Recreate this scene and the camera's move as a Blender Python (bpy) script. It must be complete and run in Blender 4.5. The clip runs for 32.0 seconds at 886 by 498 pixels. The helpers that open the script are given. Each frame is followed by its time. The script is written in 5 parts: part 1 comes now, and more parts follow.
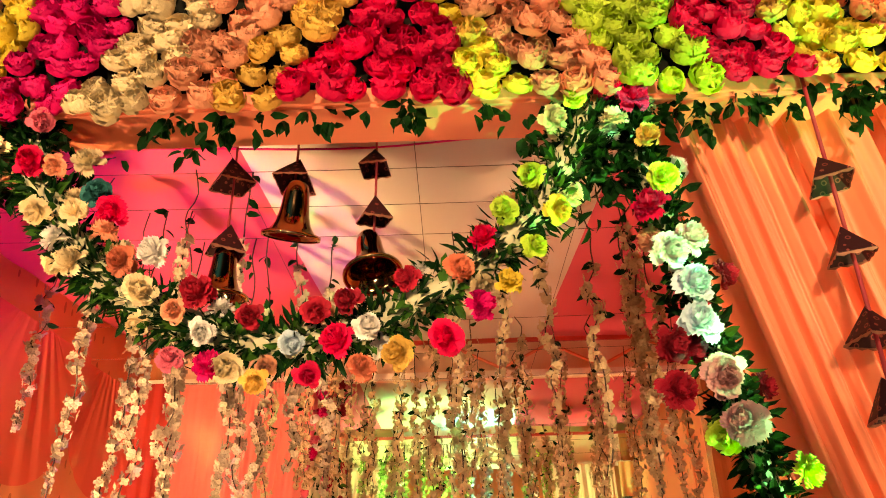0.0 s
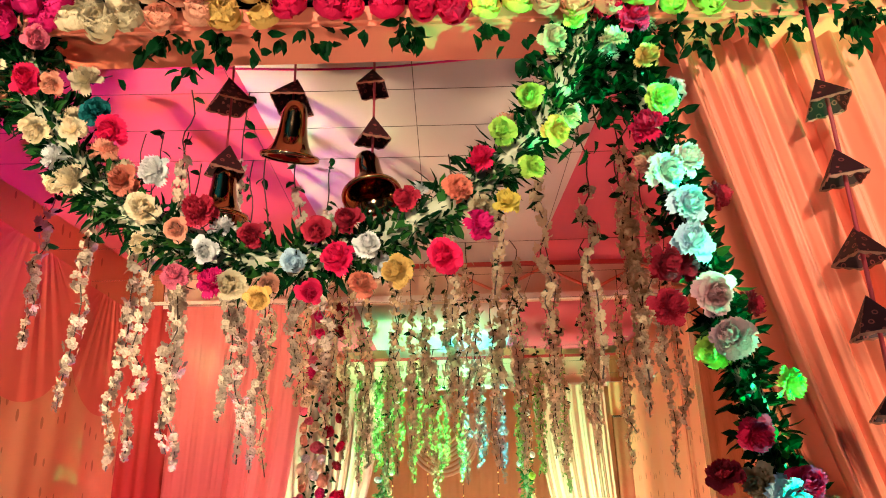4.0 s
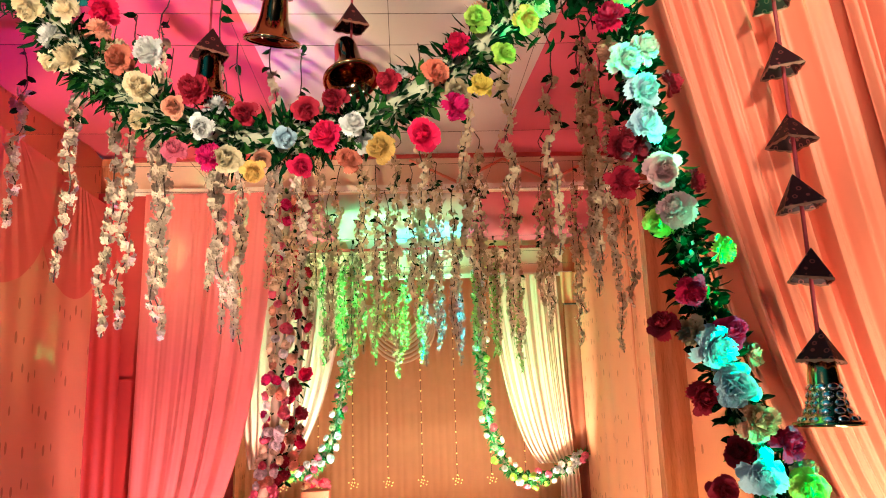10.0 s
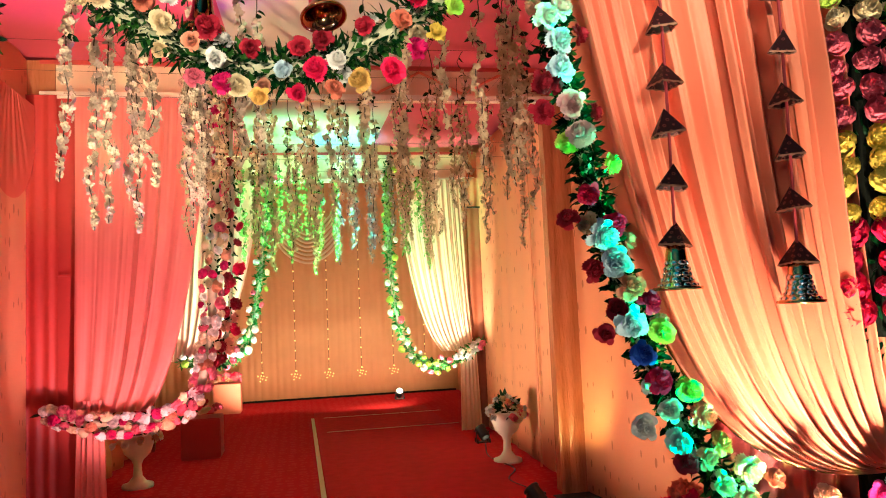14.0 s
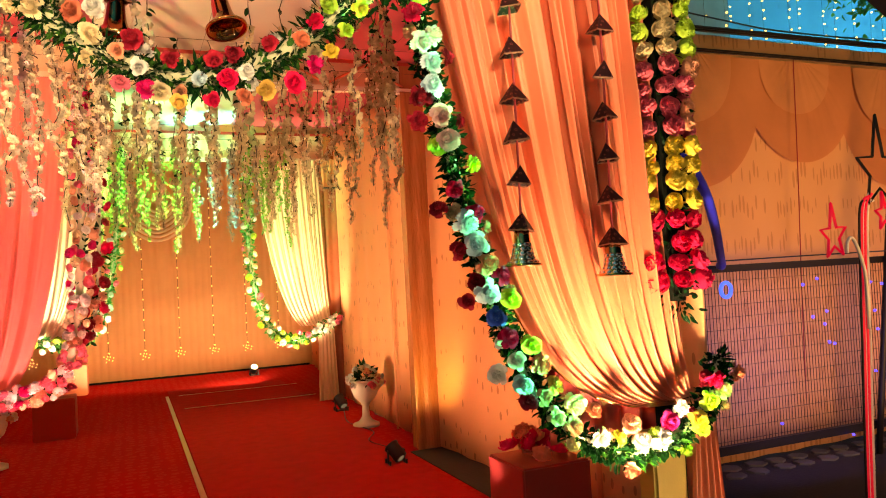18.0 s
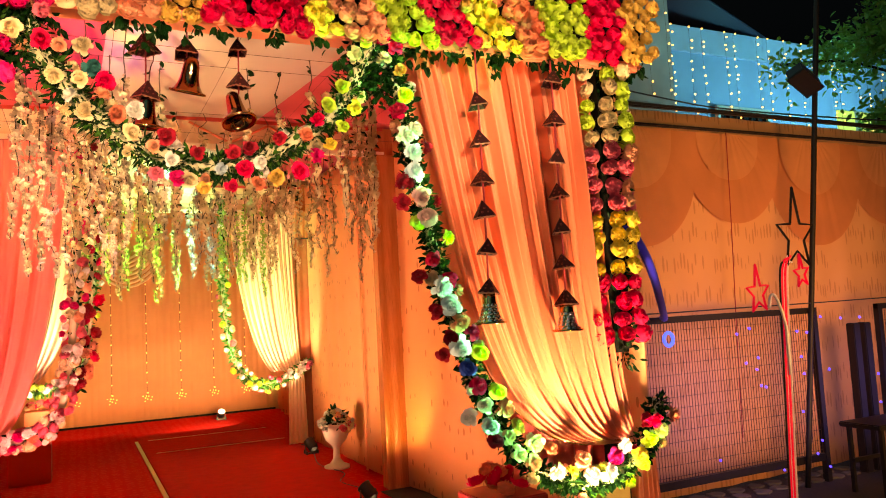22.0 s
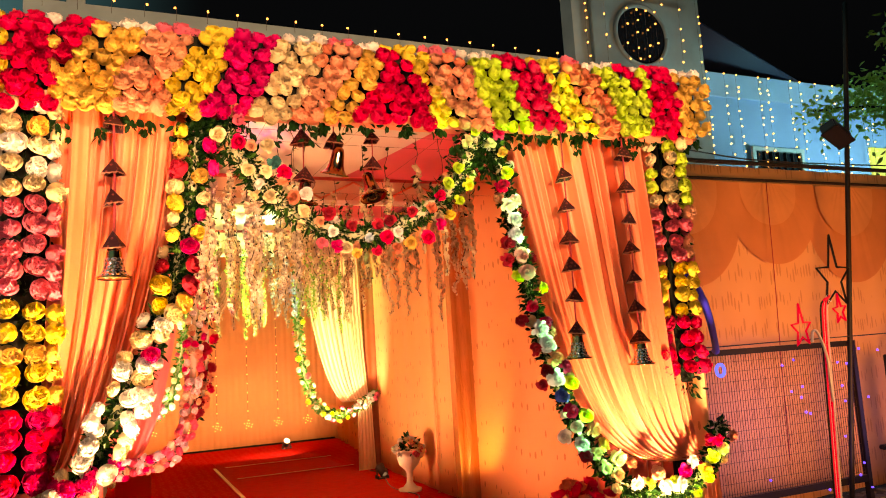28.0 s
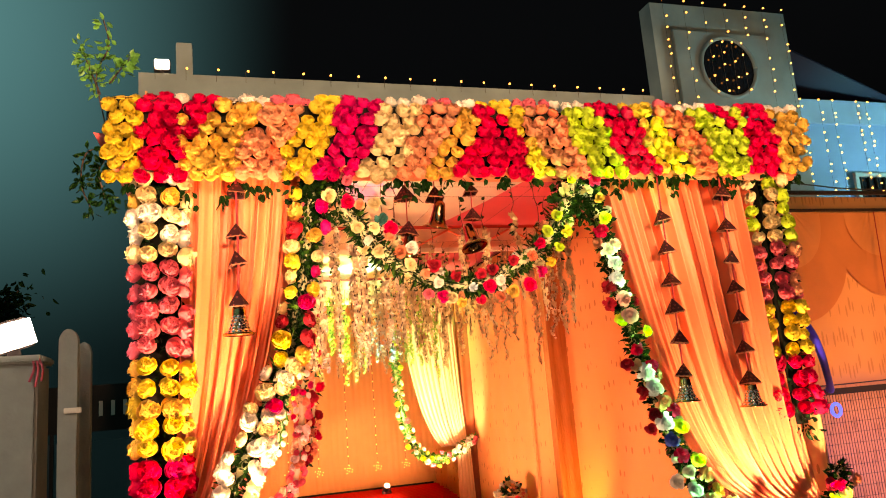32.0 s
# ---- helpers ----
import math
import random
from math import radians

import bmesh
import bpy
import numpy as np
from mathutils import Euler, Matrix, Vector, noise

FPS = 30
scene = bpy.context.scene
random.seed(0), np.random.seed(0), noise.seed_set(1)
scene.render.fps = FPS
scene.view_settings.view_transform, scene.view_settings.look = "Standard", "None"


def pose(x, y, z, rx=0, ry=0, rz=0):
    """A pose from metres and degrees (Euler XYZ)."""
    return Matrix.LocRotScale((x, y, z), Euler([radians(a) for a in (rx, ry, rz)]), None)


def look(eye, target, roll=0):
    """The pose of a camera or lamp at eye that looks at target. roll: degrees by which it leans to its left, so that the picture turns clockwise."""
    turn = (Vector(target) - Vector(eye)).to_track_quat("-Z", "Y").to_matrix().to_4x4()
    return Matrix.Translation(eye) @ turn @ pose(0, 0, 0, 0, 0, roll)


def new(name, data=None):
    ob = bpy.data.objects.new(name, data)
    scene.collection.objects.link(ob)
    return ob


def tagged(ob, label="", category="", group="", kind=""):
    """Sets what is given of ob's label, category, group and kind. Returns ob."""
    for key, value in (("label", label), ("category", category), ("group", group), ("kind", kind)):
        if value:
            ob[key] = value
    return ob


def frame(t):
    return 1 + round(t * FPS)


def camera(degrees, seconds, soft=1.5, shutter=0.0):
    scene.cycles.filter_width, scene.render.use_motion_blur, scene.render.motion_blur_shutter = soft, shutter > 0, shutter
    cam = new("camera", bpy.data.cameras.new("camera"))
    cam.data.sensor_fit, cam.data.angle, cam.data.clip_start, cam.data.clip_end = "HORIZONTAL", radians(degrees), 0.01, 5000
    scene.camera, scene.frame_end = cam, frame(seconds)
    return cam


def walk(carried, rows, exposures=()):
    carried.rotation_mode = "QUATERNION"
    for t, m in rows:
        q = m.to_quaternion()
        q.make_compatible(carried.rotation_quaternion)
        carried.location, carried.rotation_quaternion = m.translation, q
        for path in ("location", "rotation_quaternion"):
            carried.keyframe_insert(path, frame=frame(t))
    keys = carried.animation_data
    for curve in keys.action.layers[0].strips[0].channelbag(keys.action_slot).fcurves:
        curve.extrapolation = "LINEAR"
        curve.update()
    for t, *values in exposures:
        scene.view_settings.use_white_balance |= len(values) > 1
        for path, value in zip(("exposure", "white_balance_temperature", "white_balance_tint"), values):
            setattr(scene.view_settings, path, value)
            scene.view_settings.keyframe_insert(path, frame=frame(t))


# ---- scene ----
cam = camera(60.88, 32.0, soft=1.0)
PATH = [
    (0, (0.100, -1.670, 1.708), (0.078, 1.041, 2.992), -1.52),
    (0.5, (0.094, -1.675, 1.708), (0.070, 1.061, 2.937), -1.51),
    (1, (0.090, -1.672, 1.704), (0.065, 1.088, 2.879), -1.42),
    (1.5, (0.092, -1.672, 1.701), (0.073, 1.110, 2.825), -1.33),
    (2, (0.093, -1.672, 1.696), (0.087, 1.131, 2.768), -1.42),
    (2.5, (0.096, -1.677, 1.694), (0.092, 1.139, 2.727), -1.51),
    (3, (0.096, -1.683, 1.689), (0.090, 1.140, 2.703), -1.44),
    (3.5, (0.089, -1.690, 1.687), (0.083, 1.134, 2.700), -1.43),
    (5.5, (0.095, -1.680, 1.672), (0.090, 1.148, 2.674), -1.48),
    (6, (0.103, -1.675, 1.666), (0.095, 1.170, 2.616), -1.57),
    (6.5, (0.106, -1.675, 1.658), (0.107, 1.189, 2.549), -1.66),
    (7, (0.101, -1.669, 1.645), (0.120, 1.212, 2.483), -1.59),
    (7.5, (0.087, -1.670, 1.636), (0.135, 1.225, 2.422), -1.38),
    (8, (0.062, -1.670, 1.622), (0.136, 1.236, 2.362), -1.13),
    (8.5, (0.029, -1.675, 1.610), (0.130, 1.237, 2.325), -1.25),
    (9, (0.030, -1.688, 1.600), (0.145, 1.225, 2.308), -1.39),
    (9.5, (0.032, -1.747, 1.596), (0.157, 1.171, 2.283), -1.53),
    (10, (0.031, -1.848, 1.587), (0.195, 1.084, 2.202), -1.93),
    (10.5, (0.045, -1.933, 1.574), (0.231, 1.012, 2.115), -2.07),
    (11, (0.007, -1.991, 1.564), (0.214, 0.962, 2.056), -2.01),
    (11.5, (-0.078, -2.054, 1.558), (0.212, 0.899, 1.999), -1.94),
    (12, (-0.141, -2.115, 1.548), (0.239, 0.834, 1.946), -1.97),
    (12.5, (-0.190, -2.170, 1.516), (0.238, 0.781, 1.850), -1.92),
    (13, (-0.211, -2.216, 1.501), (0.257, 0.736, 1.760), -2.12),
    (13.5, (-0.197, -2.296, 1.494), (0.310, 0.651, 1.726), -2.27),
    (15.5, (-0.385, -2.606, 1.530), (0.510, 0.248, 1.767), -3.42),
    (16, (-0.416, -2.642, 1.526), (0.584, 0.173, 1.800), -3.63),
    (16.5, (-0.427, -2.659, 1.509), (0.660, 0.128, 1.730), -3.52),
    (17, (-0.468, -2.688, 1.496), (0.651, 0.091, 1.665), -3.37),
    (17.5, (-0.477, -2.739, 1.495), (0.679, 0.027, 1.621), -3.20),
    (18, (-0.491, -2.837, 1.499), (0.669, -0.072, 1.601), -3.09),
    (18.5, (-0.537, -2.921, 1.512), (0.571, -0.134, 1.568), -2.79),
    (19, (-0.655, -2.948, 1.519), (0.442, -0.156, 1.573), -2.95),
    (19.5, (-0.777, -2.976, 1.515), (0.460, -0.244, 1.578), -3.40),
    (20, (-0.834, -3.031, 1.507), (0.525, -0.358, 1.581), -3.28),
    (20.5, (-0.858, -3.082, 1.510), (0.539, -0.429, 1.604), -3.17),
    (21, (-0.866, -3.134, 1.527), (0.525, -0.479, 1.652), -3.21),
    (21.5, (-0.820, -3.218, 1.547), (0.525, -0.544, 1.752), -3.35),
    (22, (-0.776, -3.288, 1.574), (0.534, -0.602, 1.832), -3.09),
    (22.5, (-0.841, -3.326, 1.584), (0.448, -0.635, 1.898), -2.66),
    (23, (-0.995, -3.388, 1.599), (0.302, -0.706, 1.951), -2.69),
    (23.5, (-1.087, -3.450, 1.605), (0.224, -0.777, 1.978), -2.94),
    (24, (-1.103, -3.531, 1.614), (0.203, -0.858, 2.001), -3.11),
    (24.5, (-1.118, -3.629, 1.620), (0.112, -0.929, 2.061), -3.26),
    (25, (-1.165, -3.675, 1.637), (0.036, -0.966, 2.099), -3.15),
    (25.5, (-1.296, -3.694, 1.646), (-0.076, -0.998, 2.139), -3.13),
    (27.5, (-1.468, -3.782, 1.631), (-0.223, -1.092, 2.091), -3.54),
    (28, (-1.462, -3.845, 1.630), (-0.257, -1.125, 2.017), -3.52),
    (28.5, (-1.477, -3.864, 1.622), (-0.324, -1.115, 1.958), -3.42),
    (29, (-1.495, -3.904, 1.622), (-0.387, -1.135, 1.944), -3.46),
    (29.5, (-1.494, -3.932, 1.614), (-0.483, -1.125, 1.929), -3.67),
    (30, (-1.492, -3.958, 1.620), (-0.576, -1.119, 1.938), -4.10),
    (30.5, (-1.494, -3.972, 1.625), (-0.645, -1.114, 1.959), -4.61),
    (31, (-1.510, -3.957, 1.633), (-0.702, -1.098, 2.054), -5.13),
    (31.5, (-1.555, -3.932, 1.660), (-0.704, -1.098, 2.154), -4.84),
    (32, (-1.584, -3.931, 1.664), (-0.698, -1.122, 2.233), -4.63),
]
walk(cam, [(t, look(eye, target, roll)) for t, eye, target, roll in PATH],
     [(0, 0.2, 8700, 31), (1.2, 0.18, 8400, 26), (2.0, 0.15, 5700, 17), (8, 0.15, 5500, 14), (13.5, 0.24, 5050, 11), (15.2, 0.26, 7400, 14), (19, 0.38, 8000, 20), (23, 0.44, 9700, 41), (28, 0.52, 10900, 53), (32, 0.68, 10600, 50)])

# ---- light ----
world = bpy.data.worlds.new("night")
scene.world = world
world.use_nodes = True
wn = world.node_tree
wc, ws = wn.nodes.new("ShaderNodeTexCoord"), wn.nodes.new("ShaderNodeSeparateXYZ")
wn.links.new(wc.outputs["Generated"], ws.inputs[0])
wr = wn.nodes.new("ShaderNodeValToRGB")
# night sky; the teal gradient on one side stands in for floodlit haze
wm = wn.nodes.new("ShaderNodeMapRange")
wm.inputs["From Min"].default_value, wm.inputs["From Max"].default_value = -0.34, 0.11
wn.links.new(ws.outputs["X"], wm.inputs["Value"])
wr.color_ramp.interpolation = "EASE"
wr.color_ramp.elements[0].color, wr.color_ramp.elements[1].color = (0.022, 0.27, 0.33, 1), (0.0015, 0.003, 0.004, 1)
wn.links.new(wm.outputs["Result"], wr.inputs["Fac"])
wh = wn.nodes.new("ShaderNodeMapRange")
wh.interpolation_type = "SMOOTHSTEP"
wh.inputs["From Min"].default_value, wh.inputs["From Max"].default_value, wh.inputs["To Min"].default_value = 0.05, 0.46, 0.07
wn.links.new(ws.outputs["Z"], wh.inputs["Value"])
wx = wn.nodes.new("ShaderNodeVectorMath")
wx.operation = "SCALE"
wn.links.new(wr.outputs["Color"], wx.inputs[0])
wn.links.new(wh.outputs["Result"], wx.inputs["Scale"])
wn.links.new(wx.outputs["Vector"], wn.nodes["Background"].inputs[0])
world.node_tree.nodes["Background"].inputs[1].default_value = 0.62


def lamp(name, kind, eye, target, watts, colour, size=0.2, angle=60, blend=0.6):
    d = bpy.data.lights.new(name, kind)
    d.energy, d.color = watts, colour
    if kind == "AREA":
        d.size = size
    else:
        d.shadow_soft_size = size
    if kind == "SPOT":
        d.spot_size, d.spot_blend = radians(angle), blend
    ob = new(name, d)
    ob.matrix_world = look(eye, target)
    return ob


lamp("front_flood", "AREA", (-3.6, -5.6, 2.6), (0, 0, 2.2), 46, (1.0, 0.8, 0.56), 0.4)
# added fill aimed above the beam so its cone spares the drapes
lamp("beam_fill", "SPOT", (-0.6, -10.0, 3.0), (-0.05, 0, 4.9), 5000, (1.0, 0.82, 0.52), 0.15, 35, 0.2)
lamp("uplight_beam_left", "SPOT", (-1.2, -1.5, 0.15), (-1.0, 0, 2.9), 270, (1.0, 0.8, 0.5), 0.05, 62)
lamp("uplight_beam_right", "SPOT", (0.9, -1.6, 0.15), (0.5, 0, 3.0), 130, (1.0, 0.78, 0.45), 0.05, 62)
lamp("flood_left", "SPOT", (-3.4, -1.8, 1.9), (-1.8, 0, 2.0), 210, (1.0, 0.87, 0.68), 0.08, 42)
# added fill to brighten the right post flowers, not a known lamp
lamp("right_post_fill", "SPOT", (3.2, -2.2, 0.9), (1.9, -0.1, 2.1), 80, (1.0, 0.8, 0.5), 0.08, 34)
lamp("uplight_drape_right", "SPOT", (1.35, -0.55, 0.5), (1.6, 0.0, 1.35), 310, (1.0, 0.8, 0.45), 0.06, 84)
# added narrow green beams, set high so their spill misses the ceiling
for x, z in ((0.55, 2.8), (0.6, 2.6), (0.63, 2.4), (0.67, 2.18)):
    lamp("rope_green_fill", "SPOT", (2.5, -2.1, 2.3), (x, -0.14, z), 2700, (0.02, 1.0, 0.34), 0.02, 3.9, 0.6)
for x, z in ((0.71, 1.98), (0.76, 1.74), (0.83, 1.5), (0.92, 1.25), (0.93, 1.08), (1.07, 0.96)):
    lamp("uplight_green", "SPOT", (2.2, -1.9, 0.25), (x, -0.13, z), 2700, (0.02, 1.0, 0.34), 0.02, 4.4, 0.6)
for x, z in ((1.28, 0.77), (1.5, 0.7), (1.74, 0.76), (1.92, 0.92)):
    lamp("uplight_lime", "SPOT", (2.5, -1.5, 0.1), (x, -0.15, z), 780, (0.16, 1.0, 0.12), 0.02, 6, 0.6)
# added fill for the post foot and drape tail, no fixture known
lamp("foot_fill", "SPOT", (2.6, -1.6, 0.1), (1.82, -0.1, 0.35), 75, (1.0, 0.74, 0.36), 0.05, 32)
lamp("uplight_green_beam", "SPOT", (1.9, -1.5, 0.15), (1.0, -0.18, 2.87), 1100, (0.04, 1.0, 0.25), 0.02, 13, 0.8)
lamp("uplight_green_swag", "SPOT", (1.9, -1.5, 0.15), (0.36, -0.15, 2.66), 1500, (0.04, 1.0, 0.25), 0.02, 8, 0.8)
lamp("uplight_cyan", "SPOT", (0.55, 4.1, 0.3), (0.45, 5.3, 2.05), 2600, (0.0, 0.75, 1.0), 0.05, 17)
lamp("uplight_green_strings", "SPOT", (-0.2, 3.9, 0.3), (-0.2, 5.2, 2.1), 2500, (0.3, 1.0, 0.3), 0.05, 34)
lamp("uplight_drape_left", "SPOT", (-1.4, -0.95, 0.12), (-1.5, 0.0, 1.3), 1000, (1.0, 0.76, 0.36), 0.05, 58)
lamp("uplight_pink", "SPOT", (-0.9, 2.0, 0.32), (-1.3, 3.6, 1.6), 220, (1.0, 0.4, 0.36), 0.06, 72)
lamp("uplight_column", "SPOT", (1.5, 2.85, 0.34), (1.85, 3.3, 1.0), 26, (1.0, 0.66, 0.2), 0.05, 110)
lamp("uplight_wall_right", "SPOT", (-0.3, 1.9, 0.3), (2.1, 2.2, 2.3), 205, (1.0, 0.53, 0.31), 0.2, 100)
lamp("uplight_wall_left", "SPOT", (-0.6, 1.3, 0.3), (-2.1, 2.0, 1.7), 50, (1.0, 0.45, 0.45), 0.06, 120)
lamp("uplight_wall_rear", "SPOT", (-0.4, 4.6, 0.3), (2.1, 5.2, 2.5), 270, (1.0, 0.64, 0.38), 0.2, 100)
lamp("uplight_far_right", "SPOT", (1.25, 5.9, 0.35), (1.5, 6.7, 1.7), 380, (1.0, 0.82, 0.5), 0.06, 70)
lamp("uplight_far_left", "SPOT", (-0.75, 5.8, 0.35), (-1.2, 6.7, 1.7), 420, (1.0, 0.86, 0.6), 0.06, 70)
lamp("uplight_far_green", "SPOT", (0.3, 5.6, 0.3), (0.9, 6.55, 1.9), 750, (0.05, 1.0, 0.35), 0.06, 50)
lamp("uplight_far_green_left", "SPOT", (0.1, 5.7, 0.3), (-0.62, 6.55, 1.7), 550, (0.05, 1.0, 0.4), 0.06, 50)
lamp("uplight_rear", "SPOT", (1.4, 8.6, 0.35), (0.2, 10.9, 1.4), 190, (1.0, 0.66, 0.34), 0.08, 130)
lamp("uplight_rear_left", "SPOT", (-1.0, 8.8, 0.35), (-0.5, 10.9, 1.8), 105, (1.0, 0.66, 0.34), 0.08, 130)
lamp("uplight_ceiling_green", "SPOT", (0.1, 4.7, 0.3), (0.05, 5.8, 3.4), 330, (0.05, 1.0, 0.4), 0.08, 42)
lamp("uplight_magenta", "SPOT", (-0.9, 0.75, 0.3), (-1.25, 1.3, 3.4), 230, (0.8, 0.05, 0.9), 0.08, 46)
lamp("uplight_ceiling", "SPOT", (1.2, 0.8, 0.3), (0.4, 2.0, 3.4), 36, (1.0, 0.7, 0.7), 0.08, 90)
lamp("fence_blue", "AREA", (3.9, 0.8, 0.75), (3.95, 1.6, 0.8), 6.5, (0.2, 0.2, 1.0), 0.9)
lamp("fence_blue_far", "AREA", (5.6, 0.8, 0.75), (5.6, 1.6, 0.8), 5.0, (0.2, 0.2, 1.0), 0.9)
lamp("yard_warm", "SPOT", (4.4, -2.4, 1.2), (4.7, 1.6, 1.7), 560, (1.0, 0.52, 0.17), 1.1, 70)
lamp("facade_blue", "SPOT", (11.0, 2.6, 3.3), (9.5, 5.7, 5.0), 800, (0.04, 0.75, 0.9), 0.3, 130)
# added cool fill for the boundary pillar; no lamp is known there
lamp("pillar_fill", "SPOT", (-6.0, -1.5, 4.5), (-2.95, 2.5, 1.4), 260, (0.72, 1.0, 0.95), 0.2, 30)
lamp("tower_light", "SPOT", (6.5, 2.6, 3.3), (6.3, 5.4, 6.2), 90, (0.6, 0.8, 0.75), 0.3, 80)

# ---- materials ----


def mat(name, col, rough=0.6, metal=0.0, var=0.15, scale=25.0, bump=0.0, bscale=60.0, island=0.0, through_light=0.0, gloss=0.5):
    m = bpy.data.materials.new(name)
    m.use_nodes = True
    nt = m.node_tree
    b = nt.nodes["Principled BSDF"]
    b.inputs["Roughness"].default_value, b.inputs["Metallic"].default_value = rough, metal
    b.inputs["Specular IOR Level"].default_value = gloss
    n = nt.nodes.new("ShaderNodeTexNoise")
    n.inputs["Scale"].default_value, n.inputs["Detail"].default_value = scale, 5
    tc = nt.nodes.new("ShaderNodeTexCoord")
    nt.links.new(tc.outputs["Object"], n.inputs["Vector"])
    ramp = nt.nodes.new("ShaderNodeMix")
    ramp.data_type = "RGBA"
    ramp.inputs["A"].default_value = (*[c * (1 - var) for c in col], 1)
    ramp.inputs["B"].default_value = (*[min(1, c * (1 + var)) for c in col], 1)
    nt.links.new(n.outputs["Fac"], ramp.inputs["Factor"])
    out = ramp.outputs["Result"]
    if island:
        info = nt.nodes.new("ShaderNodeObjectInfo")
        mr = nt.nodes.new("ShaderNodeMapRange")
        mr.inputs["To Min"].default_value, mr.inputs["To Max"].default_value = 1 - island, 1 + island * 0.5
        nt.links.new(info.outputs["Random"], mr.inputs["Value"])
        hs = nt.nodes.new("ShaderNodeHueSaturation")
        nt.links.new(mr.outputs["Result"], hs.inputs["Value"])
        nt.links.new(out, hs.inputs["Color"])
        out = hs.outputs["Color"]
    nt.links.new(out, b.inputs["Base Color"])
    if bump:
        n2 = nt.nodes.new("ShaderNodeTexNoise")
        n2.inputs["Scale"].default_value, n2.inputs["Detail"].default_value = bscale, 4
        nt.links.new(tc.outputs["Object"], n2.inputs["Vector"])
        bp = nt.nodes.new("ShaderNodeBump")
        bp.inputs["Strength"].default_value, bp.inputs["Distance"].default_value = bump, 0.01
        nt.links.new(n2.outputs["Fac"], bp.inputs["Height"])
        nt.links.new(bp.outputs["Normal"], b.inputs["Normal"])
    if through_light:
        tr = nt.nodes.new("ShaderNodeBsdfTranslucent")
        nt.links.new(out, tr.inputs["Color"])
        mx = nt.nodes.new("ShaderNodeMixShader")
        mx.inputs["Fac"].default_value = through_light
        nt.links.new(b.outputs["BSDF"], mx.inputs[1])
        nt.links.new(tr.outputs["BSDF"], mx.inputs[2])
        nt.links.new(mx.outputs["Shader"], nt.nodes["Material Output"].inputs["Surface"])
    return m


def glow(name, col, strength):
    m = bpy.data.materials.new(name)
    m.use_nodes = True
    b = m.node_tree.nodes["Principled BSDF"]
    b.inputs["Base Color"].default_value = (*col, 1)
    b.inputs["Emission Color"].default_value = (*col, 1)
    b.inputs["Emission Strength"].default_value = strength
    return m


# the pale blue-teal petal is white cloth with teal light in its colour
PETAL = {}
for key, col in {"red": (0.75, 0.006, 0.07), "crimson": (0.4, 0.012, 0.03), "magenta": (0.7, 0.008, 0.14), "pink": (0.8, 0.15, 0.22),
                 "peach": (0.8, 0.34, 0.2), "salmon": (0.8, 0.22, 0.12), "yellow": (0.8, 0.6, 0.08), "gold": (0.78, 0.48, 0.11),
                 "cream": (0.78, 0.62, 0.36), "white": (0.8, 0.76, 0.7), "lime": (0.52, 0.74, 0.08), "teal": (0.02, 0.22, 0.2),
                 "blue": (0.03, 0.1, 0.6), "teal_lit": (0.55, 0.7, 0.78), "blush": (0.8, 0.44, 0.43)}.items():
    PETAL[key] = mat("petal_" + key, col, 0.65, var=0.22, scale=3.0, bump=0.35, bscale=14.0, island=0.25, through_light=0.14, gloss=0.25)
LEAF = mat("leaf", (0.0014, 0.022, 0.004), 0.5, var=0.6, scale=9, through_light=0.1, gloss=0.07)
LEAF_FRESH = mat("leaf_fresh", (0.07, 0.3, 0.06), 0.45, var=0.4, scale=9, through_light=0.3)
LEAF_PALE = mat("leaf_pale", (0.03, 0.12, 0.015), 0.5, var=0.5, scale=9, through_light=0.15, gloss=0.12)
BLOSSOM_PALE = mat("blossom_pale", (0.43, 0.34, 0.25), 0.6, var=0.25, scale=8, through_light=0.3)
BLOSSOM = mat("blossom", (0.5, 0.37, 0.21), 0.6, var=0.25, scale=8, through_light=0.3)
# green uplighting of the second bay is partly put into this blossom colour
BLOSSOM_GREEN_LIT = mat("blossom_green_lit", (0.3, 0.5, 0.12), 0.6, var=0.3, scale=8, through_light=0.3)
VINE = mat("vine", (0.05, 0.03, 0.02), 0.8)
CORE = mat("garland_core", (0.46, 0.44, 0.27), 0.55, var=0.1, scale=20)
PEACH_CLOTH = mat("peach_cloth", (0.76, 0.22, 0.122), 0.5, var=0.08, scale=4, bump=0.08, bscale=400, through_light=0.1)
PINK_CLOTH = mat("coral_cloth", (0.76, 0.23, 0.185), 0.55, var=0.06, scale=4, bump=0.08, bscale=400, through_light=0.25)
CREAM_CLOTH = mat("cream_cloth", (0.78, 0.56, 0.38), 0.55, var=0.06, scale=4, bump=0.08, bscale=400, through_light=0.25)
BROWN_CLOTH = mat("brown_cloth", (0.26, 0.075, 0.03), 0.5, var=0.3, scale=7, bump=0.6, bscale=18)
GOLD_CLOTH = mat("gold_cloth", (0.62, 0.4, 0.08), 0.55, var=0.1, scale=6, bump=0.12, bscale=120)
RED_CLOTH = mat("red_cloth", (0.42, 0.04, 0.03), 0.5, var=0.12, scale=5, bump=0.1, bscale=300)
SATIN = mat("brown_satin", (0.4, 0.15, 0.06), 0.26, var=0.35, scale=6, bump=1.0, bscale=16)
nt = SATIN.node_tree
mp = nt.nodes.new("ShaderNodeMapping")
mp.inputs["Scale"].default_value, mp.inputs["Rotation"].default_value = (2.6, 2.6, 0.5), (0.25, 0.45, 0.0)
